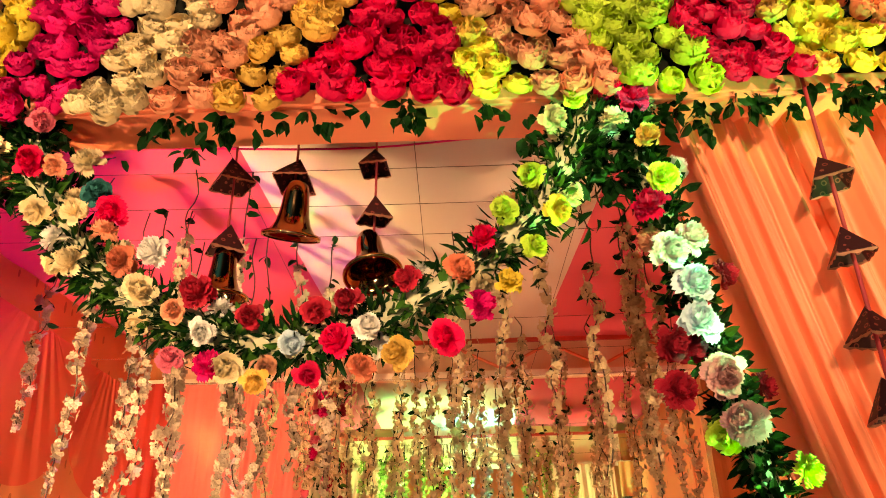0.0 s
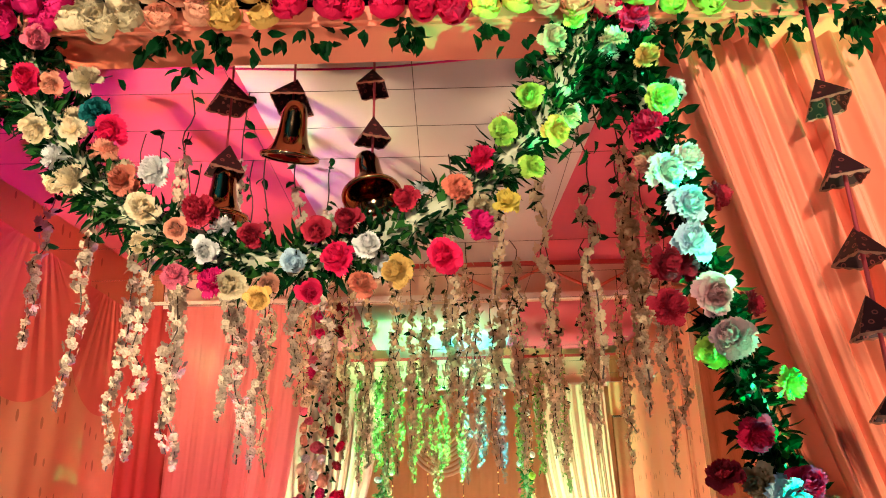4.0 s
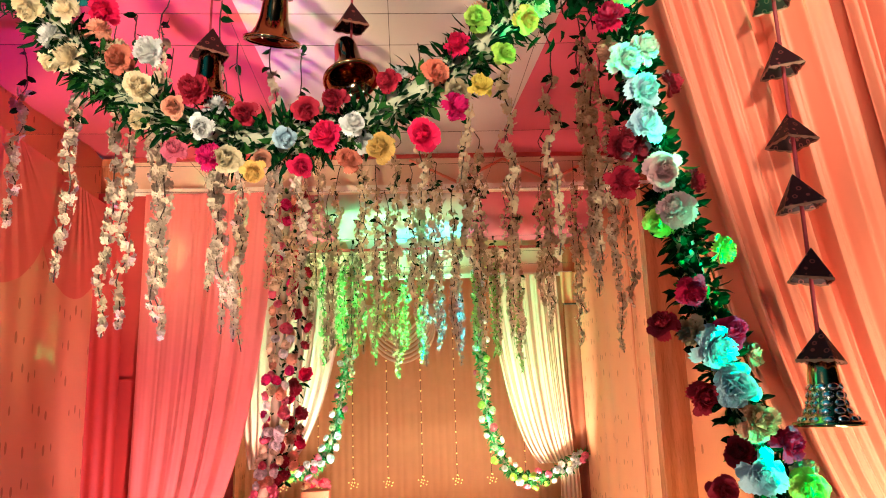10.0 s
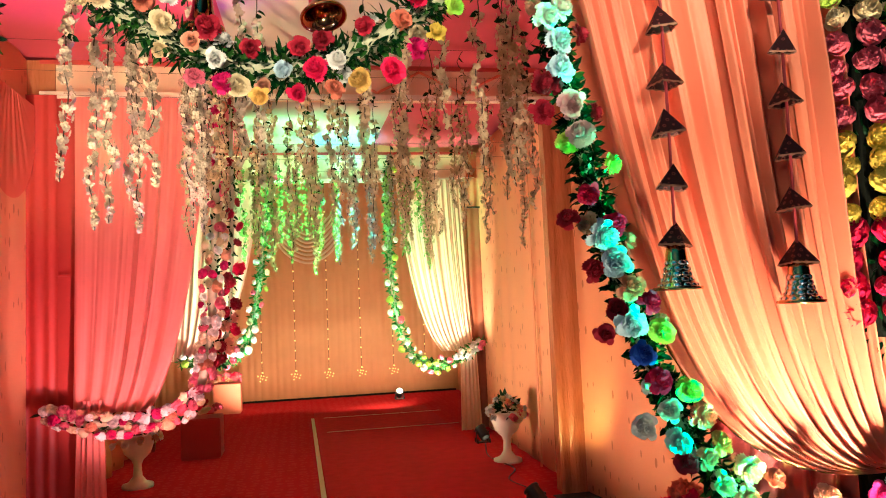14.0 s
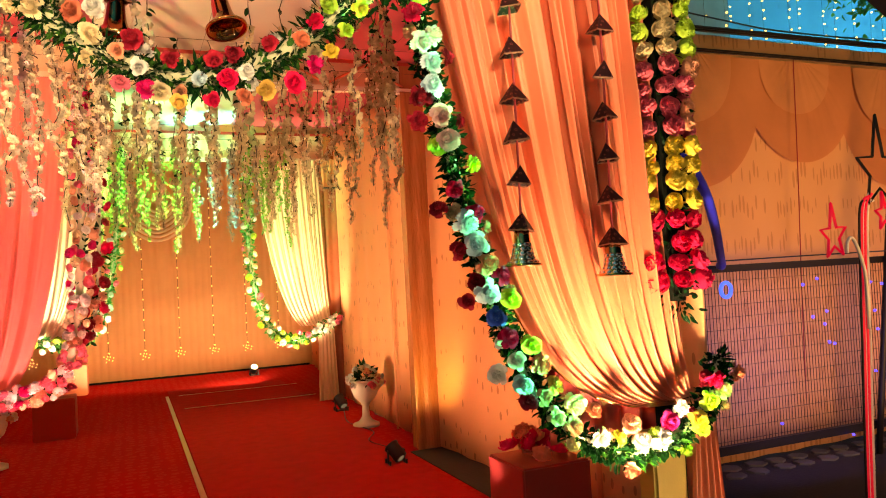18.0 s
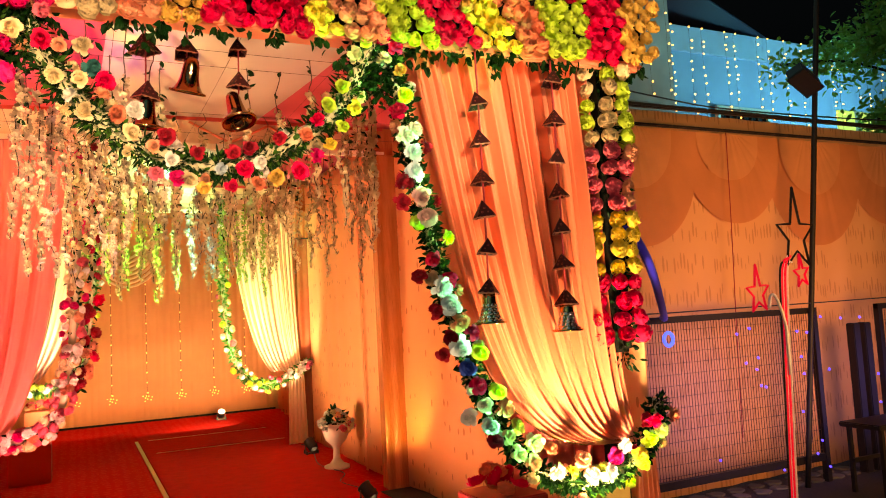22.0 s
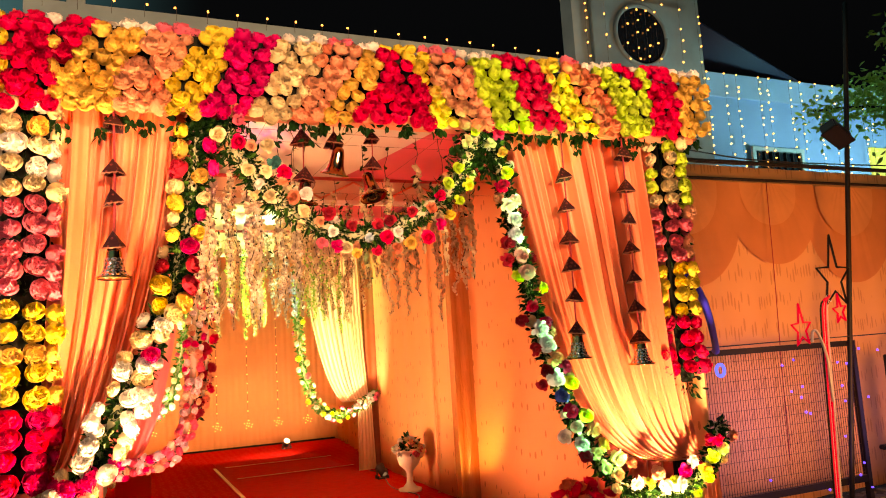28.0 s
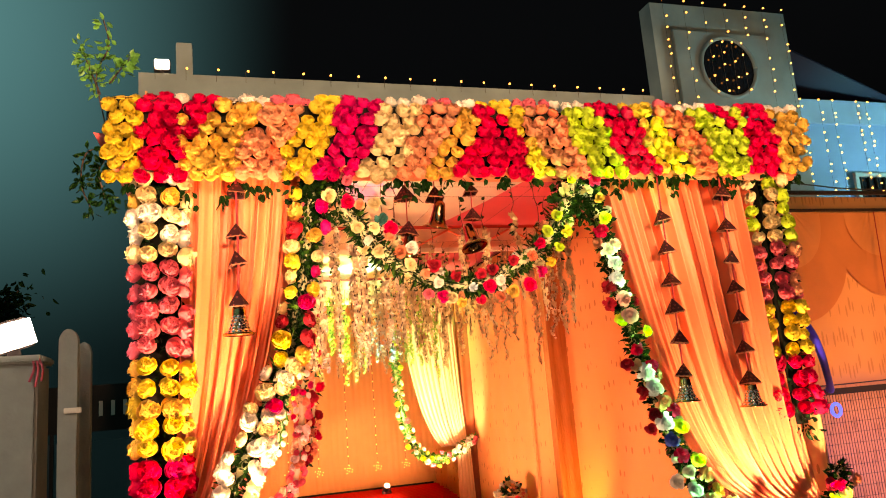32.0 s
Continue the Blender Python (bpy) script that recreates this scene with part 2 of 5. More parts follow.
for n in [k for k in nt.nodes if k.type == "TEX_NOISE"]:
    nt.links.new(nt.nodes["Texture Coordinate"].outputs["Object"], mp.inputs["Vector"])
    nt.links.new(mp.outputs["Vector"], n.inputs["Vector"])
ORANGE_CLOTH = mat("orange_cloth", (0.62, 0.3, 0.13), 0.6, var=0.1, scale=5, bump=0.08, bscale=300, through_light=0.1)
BLACK = mat("black_paint", (0.012, 0.012, 0.013), 0.45)
IRON = mat("dark_iron", (0.02, 0.018, 0.017), 0.5, metal=0.6)
PLASTER = mat("white_plaster_urn", (0.75, 0.7, 0.6), 0.4, var=0.06)
BRASS = mat("brass", (0.55, 0.38, 0.16), 0.16, metal=1.0, var=0.12, scale=12)
BRONZE = mat("bronze_dark", (0.4, 0.24, 0.13), 0.09, metal=1.0, var=0.2)
MIRROR = mat("mirror_disc", (0.8, 0.82, 0.84), 0.2, metal=1.0, var=0.02)
CORD = mat("red_cord", (0.3, 0.02, 0.03), 0.7)
FACADE = mat("facade_paint", (0.2, 0.29, 0.3), 0.8, var=0.5, scale=1.6, bump=0.2, bscale=30)
WING_BLUE = mat("wing_blue", (0.03, 0.36, 0.62), 0.75, var=0.3, scale=0.9, bump=0.15, bscale=30)
WING_PALE = mat("wing_pale", (0.1, 0.4, 0.6), 0.75, var=0.3, scale=1.1, bump=0.15, bscale=30)
# near-black colour puts the shade of gaps between flower heads into the cloth
SHADE_CLOTH = mat("shade_cloth", (0.008, 0.009, 0.006), 0.9, var=0.4, scale=20, gloss=0.1)
CONCRETE = mat("concrete", (0.3, 0.33, 0.31), 0.85, var=0.3, scale=5, bump=0.4, bscale=40)
ASPHALT = mat("yard_ground", (0.02, 0.018, 0.018), 0.85, var=0.5, scale=2, bump=0.5, bscale=50)
BULB = glow("bulb_warm", (1.0, 0.5, 0.1), 2.8)
BULB_FAIRY = glow("bulb_fairy", (1.0, 0.62, 0.2), 1.4)
BULB_BLUE = glow("bulb_blue", (0.05, 0.04, 1.0), 3)
TUBE = glow("lamp_white", (1.0, 0.95, 0.85), 14)
NEON = glow("neon_red", (0.8, 0.006, 0.05), 0.25)
GLASS_DARK = mat("dark_glass", (0.01, 0.012, 0.016), 0.08)


def printed(name, col, ink, cell, amount=0.7, across=(1, 1, 0.35), gloss=0.3, dot=0.13, hollow=0.0):
    """Cloth with small scattered printed sprigs."""
    m = mat(name, col, 0.65, var=0.06, scale=3, bump=0.06, bscale=300, through_light=0.08, gloss=gloss)
    nt = m.node_tree
    b = nt.nodes["Principled BSDF"]
    base = b.inputs["Base Color"].links[0].from_socket
    tc = nt.nodes.new("ShaderNodeTexCoord")
    mp = nt.nodes.new("ShaderNodeMapping")
    mp.inputs["Scale"].default_value = [a / cell for a in across]
    nt.links.new(tc.outputs["Object"], mp.inputs["Vector"])
    v = nt.nodes.new("ShaderNodeTexVoronoi")
    v.inputs["Scale"].default_value, v.inputs["Randomness"].default_value = 1.0, 0.35
    nt.links.new(mp.outputs["Vector"], v.inputs["Vector"])
    lt = nt.nodes.new("ShaderNodeMath")
    lt.operation = "LESS_THAN"
    lt.inputs[1].default_value = dot
    nt.links.new(v.outputs["Distance"], lt.inputs[0])
    if hollow:
        lt.operation = "COMPARE"
        lt.inputs[2].default_value = hollow
    k = nt.nodes.new("ShaderNodeMath")
    k.operation = "MULTIPLY"
    k.inputs[1].default_value = amount
    nt.links.new(lt.outputs["Value"], k.inputs[0])
    mx = nt.nodes.new("ShaderNodeMix")
    mx.data_type = "RGBA"
    mx.inputs["B"].default_value = (*ink, 1)
    nt.links.new(k.outputs["Value"], mx.inputs["Factor"])
    nt.links.new(base, mx.inputs["A"])
    nt.links.new(mx.outputs["Result"], b.inputs["Base Color"])
    return m


WALL_CLOTH = printed("printed_wall_cloth", (0.74, 0.345, 0.165), (0.26, 0.08, 0.02), 0.12, 0.65, (0, 1.35, 0.6), dot=0.165)
CARPET = printed("patterned_carpet", (0.46, 0.02, 0.022), (0.56, 0.07, 0.055), 0.11, 0.35, (1, 1, 1), 0.0, 0.3, 0.08)
MAROON = printed("maroon_brocade", (0.03, 0.002, 0.004), (0.3, 0.06, 0.045), 0.019, 0.75, (1, 1, 1), 0.3, 0.27, 0.07)
RUNNER = mat("red_runner", (0.42, 0.016, 0.019), 0.9, var=0.3, scale=9, bump=0.3, bscale=200, gloss=0.05)

# ---- builders ----


def mesh_of(name, verts, faces, material, smooth=True):
    me = bpy.data.meshes.new(name)
    me.from_pydata(verts, [], faces)
    me.materials.append(material)
    if smooth:
        me.polygons.foreach_set("use_smooth", [True] * len(me.polygons))
    me.update()
    return me


def part(name, bm, material, parent, label=""):
    """Links a bmesh, or a finished mesh, as one mesh object under a thing or part."""
    if isinstance(bm, bmesh.types.BMesh):
        me = bpy.data.meshes.new(name)
        bm.to_mesh(me)
        bm.free()
        me.materials.append(material)
    else:
        me = bm
    ob = new(name, me)
    ob.parent = parent
    if label:
        ob["label"] = label
    return ob


def thing(name, label, category, group="", at=(0, 0, 0), kind=""):
    e = new(name)
    e.location = at
    e.empty_display_size = 0.1
    return tagged(e, label, category, group, kind)


def add_box(bm, x0, x1, y0, y1, z0, z1, bevel=0.0):
    r = bmesh.ops.create_cube(bm, size=1.0)
    bmesh.ops.transform(bm, matrix=Matrix.LocRotScale(((x0 + x1) / 2, (y0 + y1) / 2, (z0 + z1) / 2), None, (x1 - x0, y1 - y0, z1 - z0)), verts=r["verts"])
    if bevel:
        es = {e for v in r["verts"] for e in v.link_edges}
        bmesh.ops.bevel(bm, geom=list(es), offset=bevel, segments=2, affect="EDGES")


def box(x0, x1, y0, y1, z0, z1, bevel=0.0):
    bm = bmesh.new()
    add_box(bm, x0, x1, y0, y1, z0, z1, bevel)
    return bm


def lathe(profile, n=20, at=(0, 0, 0)):
    """A turned body from (radius, height) pairs."""
    vs, fs = [], []
    for r, z in profile:
        for i in range(n):
            a = 2 * math.pi * i / n
            vs.append((at[0] + r * math.cos(a), at[1] + r * math.sin(a), at[2] + z))
    for k in range(len(profile) - 1):
        for i in range(n):
            j = (i + 1) % n
            fs.append((k * n + i, k * n + j, (k + 1) * n + j, (k + 1) * n + i))
    return vs, fs


def spline(pts, n):
    """n points and tangents on a smooth line through pts."""
    p = [Vector(q) for q in pts]
    p = [p[0] * 2 - p[1]] + p + [p[-1] * 2 - p[-2]]
    segs, out = len(p) - 3, []
    for i in range(n):
        s = i / (n - 1) * segs
        k = min(int(s), segs - 1)
        t = s - k
        a, b, c, d = p[k:k + 4]
        q = 0.5 * (2 * b + (c - a) * t + (2 * a - 5 * b + 4 * c - d) * t * t + (3 * b - a - 3 * c + d) * t ** 3)
        w = 0.5 * ((c - a) + 2 * (2 * a - 5 * b + 4 * c - d) * t + 3 * (3 * b - a - 3 * c + d) * t * t)
        out.append((q, w.normalized()))
    return out


def tube(pts, radius, n=30, sides=8, wobble=0.0):
    vs, fs = [], []
    for i, (q, w) in enumerate(spline(pts, n)):
        u = w.cross(Vector((0, 1, 0.01))).normalized()
        v = w.cross(u)
        r = radius * (1 + wobble * math.sin(i * 1.7))
        for k in range(sides):
            a = 2 * math.pi * k / sides
            vs.append(q + (u * math.cos(a) + v * math.sin(a)) * r)
    for i in range(n - 1):
        for k in range(sides):
            j = (k + 1) % sides
            fs.append((i * sides + k, i * sides + j, (i + 1) * sides + j, (i + 1) * sides + k))
    fs.append(tuple(range(sides))[::-1])
    fs.append(tuple(range((n - 1) * sides, n * sides)))
    return vs, fs


def petal(vs, fs, a, lift, length, width, curl, rnd, across=4, frill=0.0, start=0.04, z0=0.0, tip=0.0):
    """One cupped petal that rises from the heart at the angle a."""
    base = len(vs)
    for t in (0.0, 0.4, 0.75, 1.0):
        el = lift - curl * t * t
        r, z = start + length * t * math.cos(el), z0 + length * t * math.sin(el)
        for k in range(across):
            s = 2 * k / (across - 1) - 1
            w = width * (0.35 + 0.65 * math.sin(min(1.0, t * 1.15) * 1.75)) * s
            rr = r - 0.35 * abs(s) * abs(w) * math.sin(lift) - tip * length * t * s * s
            zz = z + 0.25 * abs(s * w) + (frill * (1 if k % 2 else -1) * t * t) + rnd.uniform(-0.018, 0.018) * t
            vs.append((rr * math.cos(a) - w * math.sin(a), rr * math.sin(a) + w * math.cos(a), zz))
    for t in range(3):
        for k in range(across - 1):
            i = base + t * across + k
            fs.append((i, i + 1, i + across + 1, i + across))


def rose_shape(rnd):
    """A tight cup of overlapping petals round a bud, about one unit across, facing +z."""
    vs, fs = [], []
    for count, lift, length, width, curl, start in ((7, -0.15, 0.54, 0.3, -0.75, 0.06), (7, 0.15, 0.52, 0.28, -0.8, 0.05), (7, 0.45, 0.48, 0.24, -0.7, 0.04), (6, 0.8, 0.45, 0.19, -0.5, 0.03), (5, 1.1, 0.44, 0.15, -0.3, 0.02), (3, 1.4, 0.42, 0.12, -0.1, 0.0)):
        for k in range(count):
            petal(vs, fs, 6.283 * k / count + count + lift * 3 + rnd.uniform(-0.25, 0.25), lift + rnd.uniform(-0.14, 0.14), length * rnd.uniform(0.85, 1.1), width * rnd.uniform(0.9, 1.1), curl, rnd, across=6, frill=0.034, start=start)
    return vs, fs


def carnation_shape(rnd):
    """A full ruffled head of many frilled petals, about one unit across, facing +z."""
    vs, fs = [], []
    n = 46
    lop = rnd.random() * 6.28
    for k in range(n):
        q, a = k / (n - 1), k * 2.4 + rnd.uniform(-0.5, 0.5)
        petal(vs, fs, a, -0.15 + 1.6 * q ** 0.8 + 0.22 * math.sin(a + lop) + rnd.uniform(-0.3, 0.3), 0.47 - 0.04 * q + rnd.uniform(-0.12, 0.08), 0.22 - 0.05 * q + rnd.uniform(-0.05, 0.05), 0.2 - 0.5 * q, rnd, across=9, frill=0.05, tip=0.15)
    return vs, fs


def ruffle_shape(rnd):
    """A round cabbage-like cloth head with crumpled petals, about one unit across, facing +z."""
    vs, fs = [], []
    n = 27
    for k in range(n):
        q = k / (n - 1)
        petal(vs, fs, k * 2.4 + rnd.uniform(-0.3, 0.3), -0.3 + 1.7 * q + rnd.uniform(-0.15, 0.15), 0.5 - 0.1 * q + rnd.uniform(-0.05, 0.05), 0.3 - 0.08 * q, -0.85 + 0.35 * q, rnd, across=7, frill=0.02, tip=0.42)
    return vs, fs


HEADS = {}
for kind, shape in (("rose", rose_shape), ("carnation", carnation_shape), ("ruffle", ruffle_shape)):
    for v in range(3):
        vs, fs = shape(random.Random(11 + v))
        for key, m in PETAL.items():
            HEADS[kind, key, v] = mesh_of("rose" if kind == "ruffle" else kind, vs, fs, m, smooth=kind != "rose")


def flower(parent, key, at, facing, size, rnd, kind="carnation"):
    ob = new("rose" if kind == "ruffle" else kind, HEADS[kind, key, rnd.randrange(3)])
    q = Vector(facing).normalized().to_track_quat("Z", "Y")
    spin = Euler((rnd.gauss(0, 0.14), rnd.gauss(0, 0.14), rnd.random() * 6.28)).to_matrix()
    ob.matrix_basis = Matrix.LocRotScale(Vector(at), (q.to_matrix() @ spin).to_quaternion(), (size, size, size * rnd.uniform(0.85, 1.1)))
    ob.parent = parent
    return ob


def add_leaf(vs, fs, at, way, length, width, rnd):
    """A pointed leaf folded along its rib."""
    w = Vector(way).normalized()
    side = w.cross(Vector((rnd.gauss(0, 1), rnd.gauss(0, 1), rnd.gauss(0, 1)))).normalized()
    nrm = w.cross(side)
    p, i, h = Vector(at), len(vs), width / 2
    m1, m2 = p + w * length * 0.3, p + w * length * 0.68 - nrm * width * 0.1
    up = nrm * width * 0.16
    vs.extend([p, m1 + side * h + up, m1, m1 - side * h + up, m2 + side * h * 0.86 + up, m2, m2 - side * h * 0.86 + up, p + w * length - nrm * width * 0.3])
    fs.extend([(i, i + 1, i + 2), (i, i + 2, i + 3), (i + 1, i + 4, i + 5, i + 2), (i + 2, i + 5, i + 6, i + 3), (i + 4, i + 7, i + 5), (i + 5, i + 7, i + 6)])


def leaves_part(parent, line, count, spread, length, rnd, material=None, hang=0.3, broad=1.0):
    vs, fs = [], []
    for _ in range(count):
        q, w = line[rnd.randrange(len(line))]
        d = Vector((rnd.gauss(0, 1), rnd.gauss(0, 1) - 0.4, rnd.gauss(0, 1) - hang)) + w * rnd.uniform(-1.2, 1.2)
        d.normalize()
        add_leaf(vs, fs, q + d * spread * rnd.uniform(0.1, 0.7), d, length * rnd.uniform(0.6, 1.2), length * rnd.uniform(0.3, 0.5) * broad, rnd)
    return tagged(part("leaves", mesh_of("leaves", vs, fs, material or LEAF, smooth=False), None, parent), kind="stuff")


def garland(name, label, pts, flowers, palette, seed, size=0.085, spread=0.075, leaves=400, leaf=0.065, core=0.026, group="front garlands", front=(0, -1, 0), extra=(), near=0.15, kind="carnation", broad=0.8, dense=None, green=None):
    """A rope of cloth flowers: a pale core, leaves, and flower heads turned to the front. dense: start, end, count and colours of a fuller stretch."""
    rnd = random.Random(seed)
    t = thing(name, label, "garland", group)
    line = spline(pts, 120)
    if core:
        part("core", mesh_of("core", *tube(pts, core, 60, 8, 0.12), CORE), None, t, "pale cloth-wrapped core")
    leaves_part(t, line, leaves, max(spread, core * 2.3), leaf, rnd, green, broad=broad)
    leaves_part(t, line, leaves // 4, spread, leaf, rnd, LEAF_PALE)
    f = Vector(front)
    for i in range(flowers):
        s = (i + rnd.uniform(0.25, 0.75)) / flowers
        q, w = line[min(119, int(s * 120))]
        side = w.cross(f).normalized()
        a = (1 if i % 2 else -1) * rnd.uniform(near, 1.35)
        d = f * math.cos(a) + side * math.sin(a)
        pal = palette(s, rnd) if callable(palette) else rnd.choice(palette)
        flower(t, pal, q + d * spread * rnd.uniform(0.75, 1.15), d + Vector((rnd.gauss(0, 0.3), rnd.gauss(0, 0.15), rnd.gauss(0.15, 0.3))), size * rnd.uniform(0.8, 1.25), rnd, kind)
    if dense:
        for i in range(dense[2]):
            q, w = line[min(119, int(120 * (dense[0] + (dense[1] - dense[0]) * (i + rnd.random()) / dense[2])))]
            side = w.cross(f).normalized()
            a = rnd.uniform(-1.5, 1.5)
            d = f * math.cos(a) + side * math.sin(a)
            flower(t, rnd.choice(dense[3]), q + d * spread * rnd.uniform(0.8, 1.2), d + Vector((rnd.gauss(0, 0.3), 0, rnd.gauss(0.2, 0.3))), dense[4] * rnd.uniform(0.8, 1.15), rnd, kind)
    for key, at, sz in extra:
        flower(t, key, at, (rnd.gauss(0, 0.4), -1, rnd.gauss(0.1, 0.4)), sz * rnd.uniform(0.82, 1.12), rnd)
    return t


def drape(name, material, parent, top0, top1, tie, folds, depth, seed, sag=0.35, nu=200, nv=50, gather=0.07, fall=(0.12, 0.5, 0.55, 0.85), label="", hem=None):
    """Cloth hung along an edge and drawn together at a tie."""
    rnd = random.Random(seed)
    top0, top1, tie = Vector(top0), Vector(top1), Vector(tie)
    phase = [rnd.uniform(-0.8, 0.8) for _ in range(folds + 2)]
    amp = [rnd.choice((0.25, 0.6, 1.0, 1.4)) for _ in range(folds + 2)]
    warp = (rnd.uniform(-0.03, 0.03), rnd.uniform(-0.022, 0.022), rnd.uniform(-0.008, 0.008))
    side = (top1 - top0).normalized()
    out = side.cross(Vector((0, 0, 1)))
    vs, fs = [], []
    for i in range(nu + 1):
        u = i / nu
        p0 = top0.lerp(top1, u)
        g = (u - 0.5) * gather
        p3 = tie + side * g + out * (0.02 * math.sin(u * folds * 6.283))
        away = abs((p3 - p0).dot(side))
        c1 = Vector((p0.x + (p3.x - p0.x) * fall[0], p0.y + (p3.y - p0.y) * fall[0], p0.z + (p3.z - p0.z) * fall[1]))
        c2 = Vector((p0.x + (p3.x - p0.x) * fall[2], p0.y + (p3.y - p0.y) * fall[2], p0.z + (p3.z - p0.z) * (fall[3] + 0.1 * sag))) - Vector((0, 0, sag * away * 0.12))
        k = folds * min(1.0, max(0.0, u + warp[0] * math.sin(6.3 * u) + warp[1] * math.sin(14.1 * u + 1) + warp[2] * math.sin(31 * u)))
        ki = min(int(k), folds)
        a = amp[ki] * (1 - (k - ki)) + amp[ki + 1] * (k - ki)
        ph = phase[ki] * (1 - (k - ki)) + phase[ki + 1] * (k - ki)
        for j in range(nv + 1):
            v = j / nv
            q = p0 * (1 - v) ** 3 + 3 * c1 * v * (1 - v) ** 2 + 3 * c2 * v * v * (1 - v) + p3 * v ** 3
            wave = 2.2 * abs(math.sin(3.1416 * k + 0.5 * ph + 0.3 * v)) ** 0.75 - 1.4 + 0.3 * math.sin(6.283 * k * 2.3 + ph * 3 + v * 2) + 0.1 * math.sin(6.283 * k * 5.1 + ph * 5 - v * 3)
            amount = depth * a * (1.0 - 0.85 * v) * (0.55 + 0.45 * min(1, v * 5))
            q = q + out * wave * amount + side * math.cos(6.283 * k + ph) * amount * 0.25
            vs.append(q)
    for i in range(nu):
        for j in range(nv):
            a = i * (nv + 1) + j
            fs.append((a, a + 1, a + nv + 2, a + nv + 1))
    if hem:
        part("sequin_hem", mesh_of("sequin_hem", *tube([v + out * 0.004 for v in vs[:nv + 1:4]], 0.005, 90, 5, 0.5), hem), None, parent, "glittering sequin hem")
    return part(name, mesh_of(name, vs, fs, material), None, parent, label)


def hung(name, material, p0, p1, z0, z1, folds, depth, seed, parent=None, nu=None, label="", flare=0.0):
    """A pleated cloth hanging straight between two points."""
    rnd = random.Random(seed)
    a, b = Vector((*p0, 0)), Vector((*p1, 0))
    out = (b - a).normalized().cross(Vector((0, 0, 1)))
    nu = nu or folds * 8
    amp = [rnd.uniform(0.4, 1.2) for _ in range(folds + 2)]
    ph = [rnd.uniform(-1, 1) for _ in range(folds + 2)]
    vs, fs, nv = [], [], 8
    for i in range(nu + 1):
        u = i / nu
        k = u * folds
        ki = int(k)
        f = k - ki
        am, p = amp[ki] * (1 - f) + amp[ki + 1] * f, ph[ki] * (1 - f) + ph[ki + 1] * f
        for j in range(nv + 1):
            v = j / nv
            q = a.lerp(b, 0.5 + (u - 0.5) * (1 + flare * v)) + out * depth * am * (0.7 + 0.5 * v) * math.sin(6.283 * k + p + 0.5 * v)
            q.z = z1 + (z0 - z1) * v
            vs.append(q)
    for i in range(nu):
        for j in range(nv):
            c = i * (nv + 1) + j
            fs.append((c, c + 1, c + nv + 2, c + nv + 1))
    me = mesh_of(name, vs, fs, material)
    if parent is None:
        return new(name, me)
    return part(name, me, None, parent, label)

# ---- ground, floors, walls, ceilings ----
ground = tagged(part("ground", box(-60, 60, -40, 80, -0.3, -0.02), ASPHALT, None), "dark bare yard ground at night", "ground", kind="structure")
floor = tagged(part("floor", box(-2.6, 2.6, 0.2, 11.2, -0.02, 0.0), CARPET, None), "red patterned carpet on the passage floor", "carpet", kind="structure")
tagged(part("bare_floor", box(1.68, 2.02, 0.3, 3.3, 0.001, 0.006), ASPHALT, None), "bare dark ground beside the carpet", "ground", kind="structure")
runner = tagged(part("runner", box(-0.02, 1.62, 1.2, 9.0, 0.002, 0.012), RUNNER, None), "plain dark red carpet runner along the passage", "runner", kind="structure")
tagged(part("runner_edge", box(-0.07, -0.03, 1.2, 8.4, 0.002, 0.014), CREAM_CLOTH, None), "pale tape along the edge of the runner", "tape", kind="structure")
for y in (7.1, 8.35):
    tagged(part("runner_seam", box(0.1, 1.75, y, y + 0.015, 0.013, 0.016), CREAM_CLOTH, None), "thin pale seam across the carpet", "tape", kind="structure")


def wall(name, p0, p1, z0, z1, material, label, folds, depth, seed):
    w = hung(name, material, p0, p1, z0, z1, folds, depth, seed)
    so = w.modifiers.new("thickness", "SOLIDIFY")
    so.thickness = 0.012
    return tagged(w, label, "fabric wall", kind="structure")


wall("wall_right_1", (2.12, 0.1), (1.99, 3.42), 0, 3.38, WALL_CLOTH, "peach printed cloth wall of the passage", 7, 0.009, 1)
wall("wall_right_2", (1.95, 3.42), (2.05, 6.78), 0, 3.4, WALL_CLOTH, "peach printed cloth wall of the passage", 7, 0.009, 2)
wall("wall_right_3", (2.1, 6.8), (2.6, 11.0), 0, 3.6, WALL_CLOTH, "peach printed cloth wall of the passage", 9, 0.03, 3)
wall("wall_left_1", (-2.08, 3.42), (-1.9, 0.12), 0, 3.38, WALL_CLOTH, "peach printed cloth wall of the passage", 9, 0.01, 4)
wall("wall_left_2", (-2.05, 6.78), (-2.08, 3.44), 0, 3.4, WALL_CLOTH, "peach printed cloth wall of the passage", 7, 0.03, 5)
wall("wall_left_3", (-2.6, 11.0), (-2.1, 6.8), 0, 3.6, WALL_CLOTH, "peach printed cloth wall of the passage", 9, 0.03, 6)
wall("wall_back", (2.6, 10.9), (-2.6, 10.9), 0.0, 3.9, ORANGE_CLOTH, "orange pleated cloth wall with fairy lights", 44, 0.008, 7)
# dark strip stands in for the shadow line where cloth meets floor
tagged(part("baseboard", box(-2.5, 2.5, 10.84, 10.88, 0, 0.03), SHADE_CLOTH, None), "thin dark strip for the shadow at the foot of the back cloth", "baseboard", kind="structure")


HEM = mat("peach_hem", (0.7, 0.3, 0.14), 0.6, var=0.1, scale=8, bump=0.1, bscale=200)
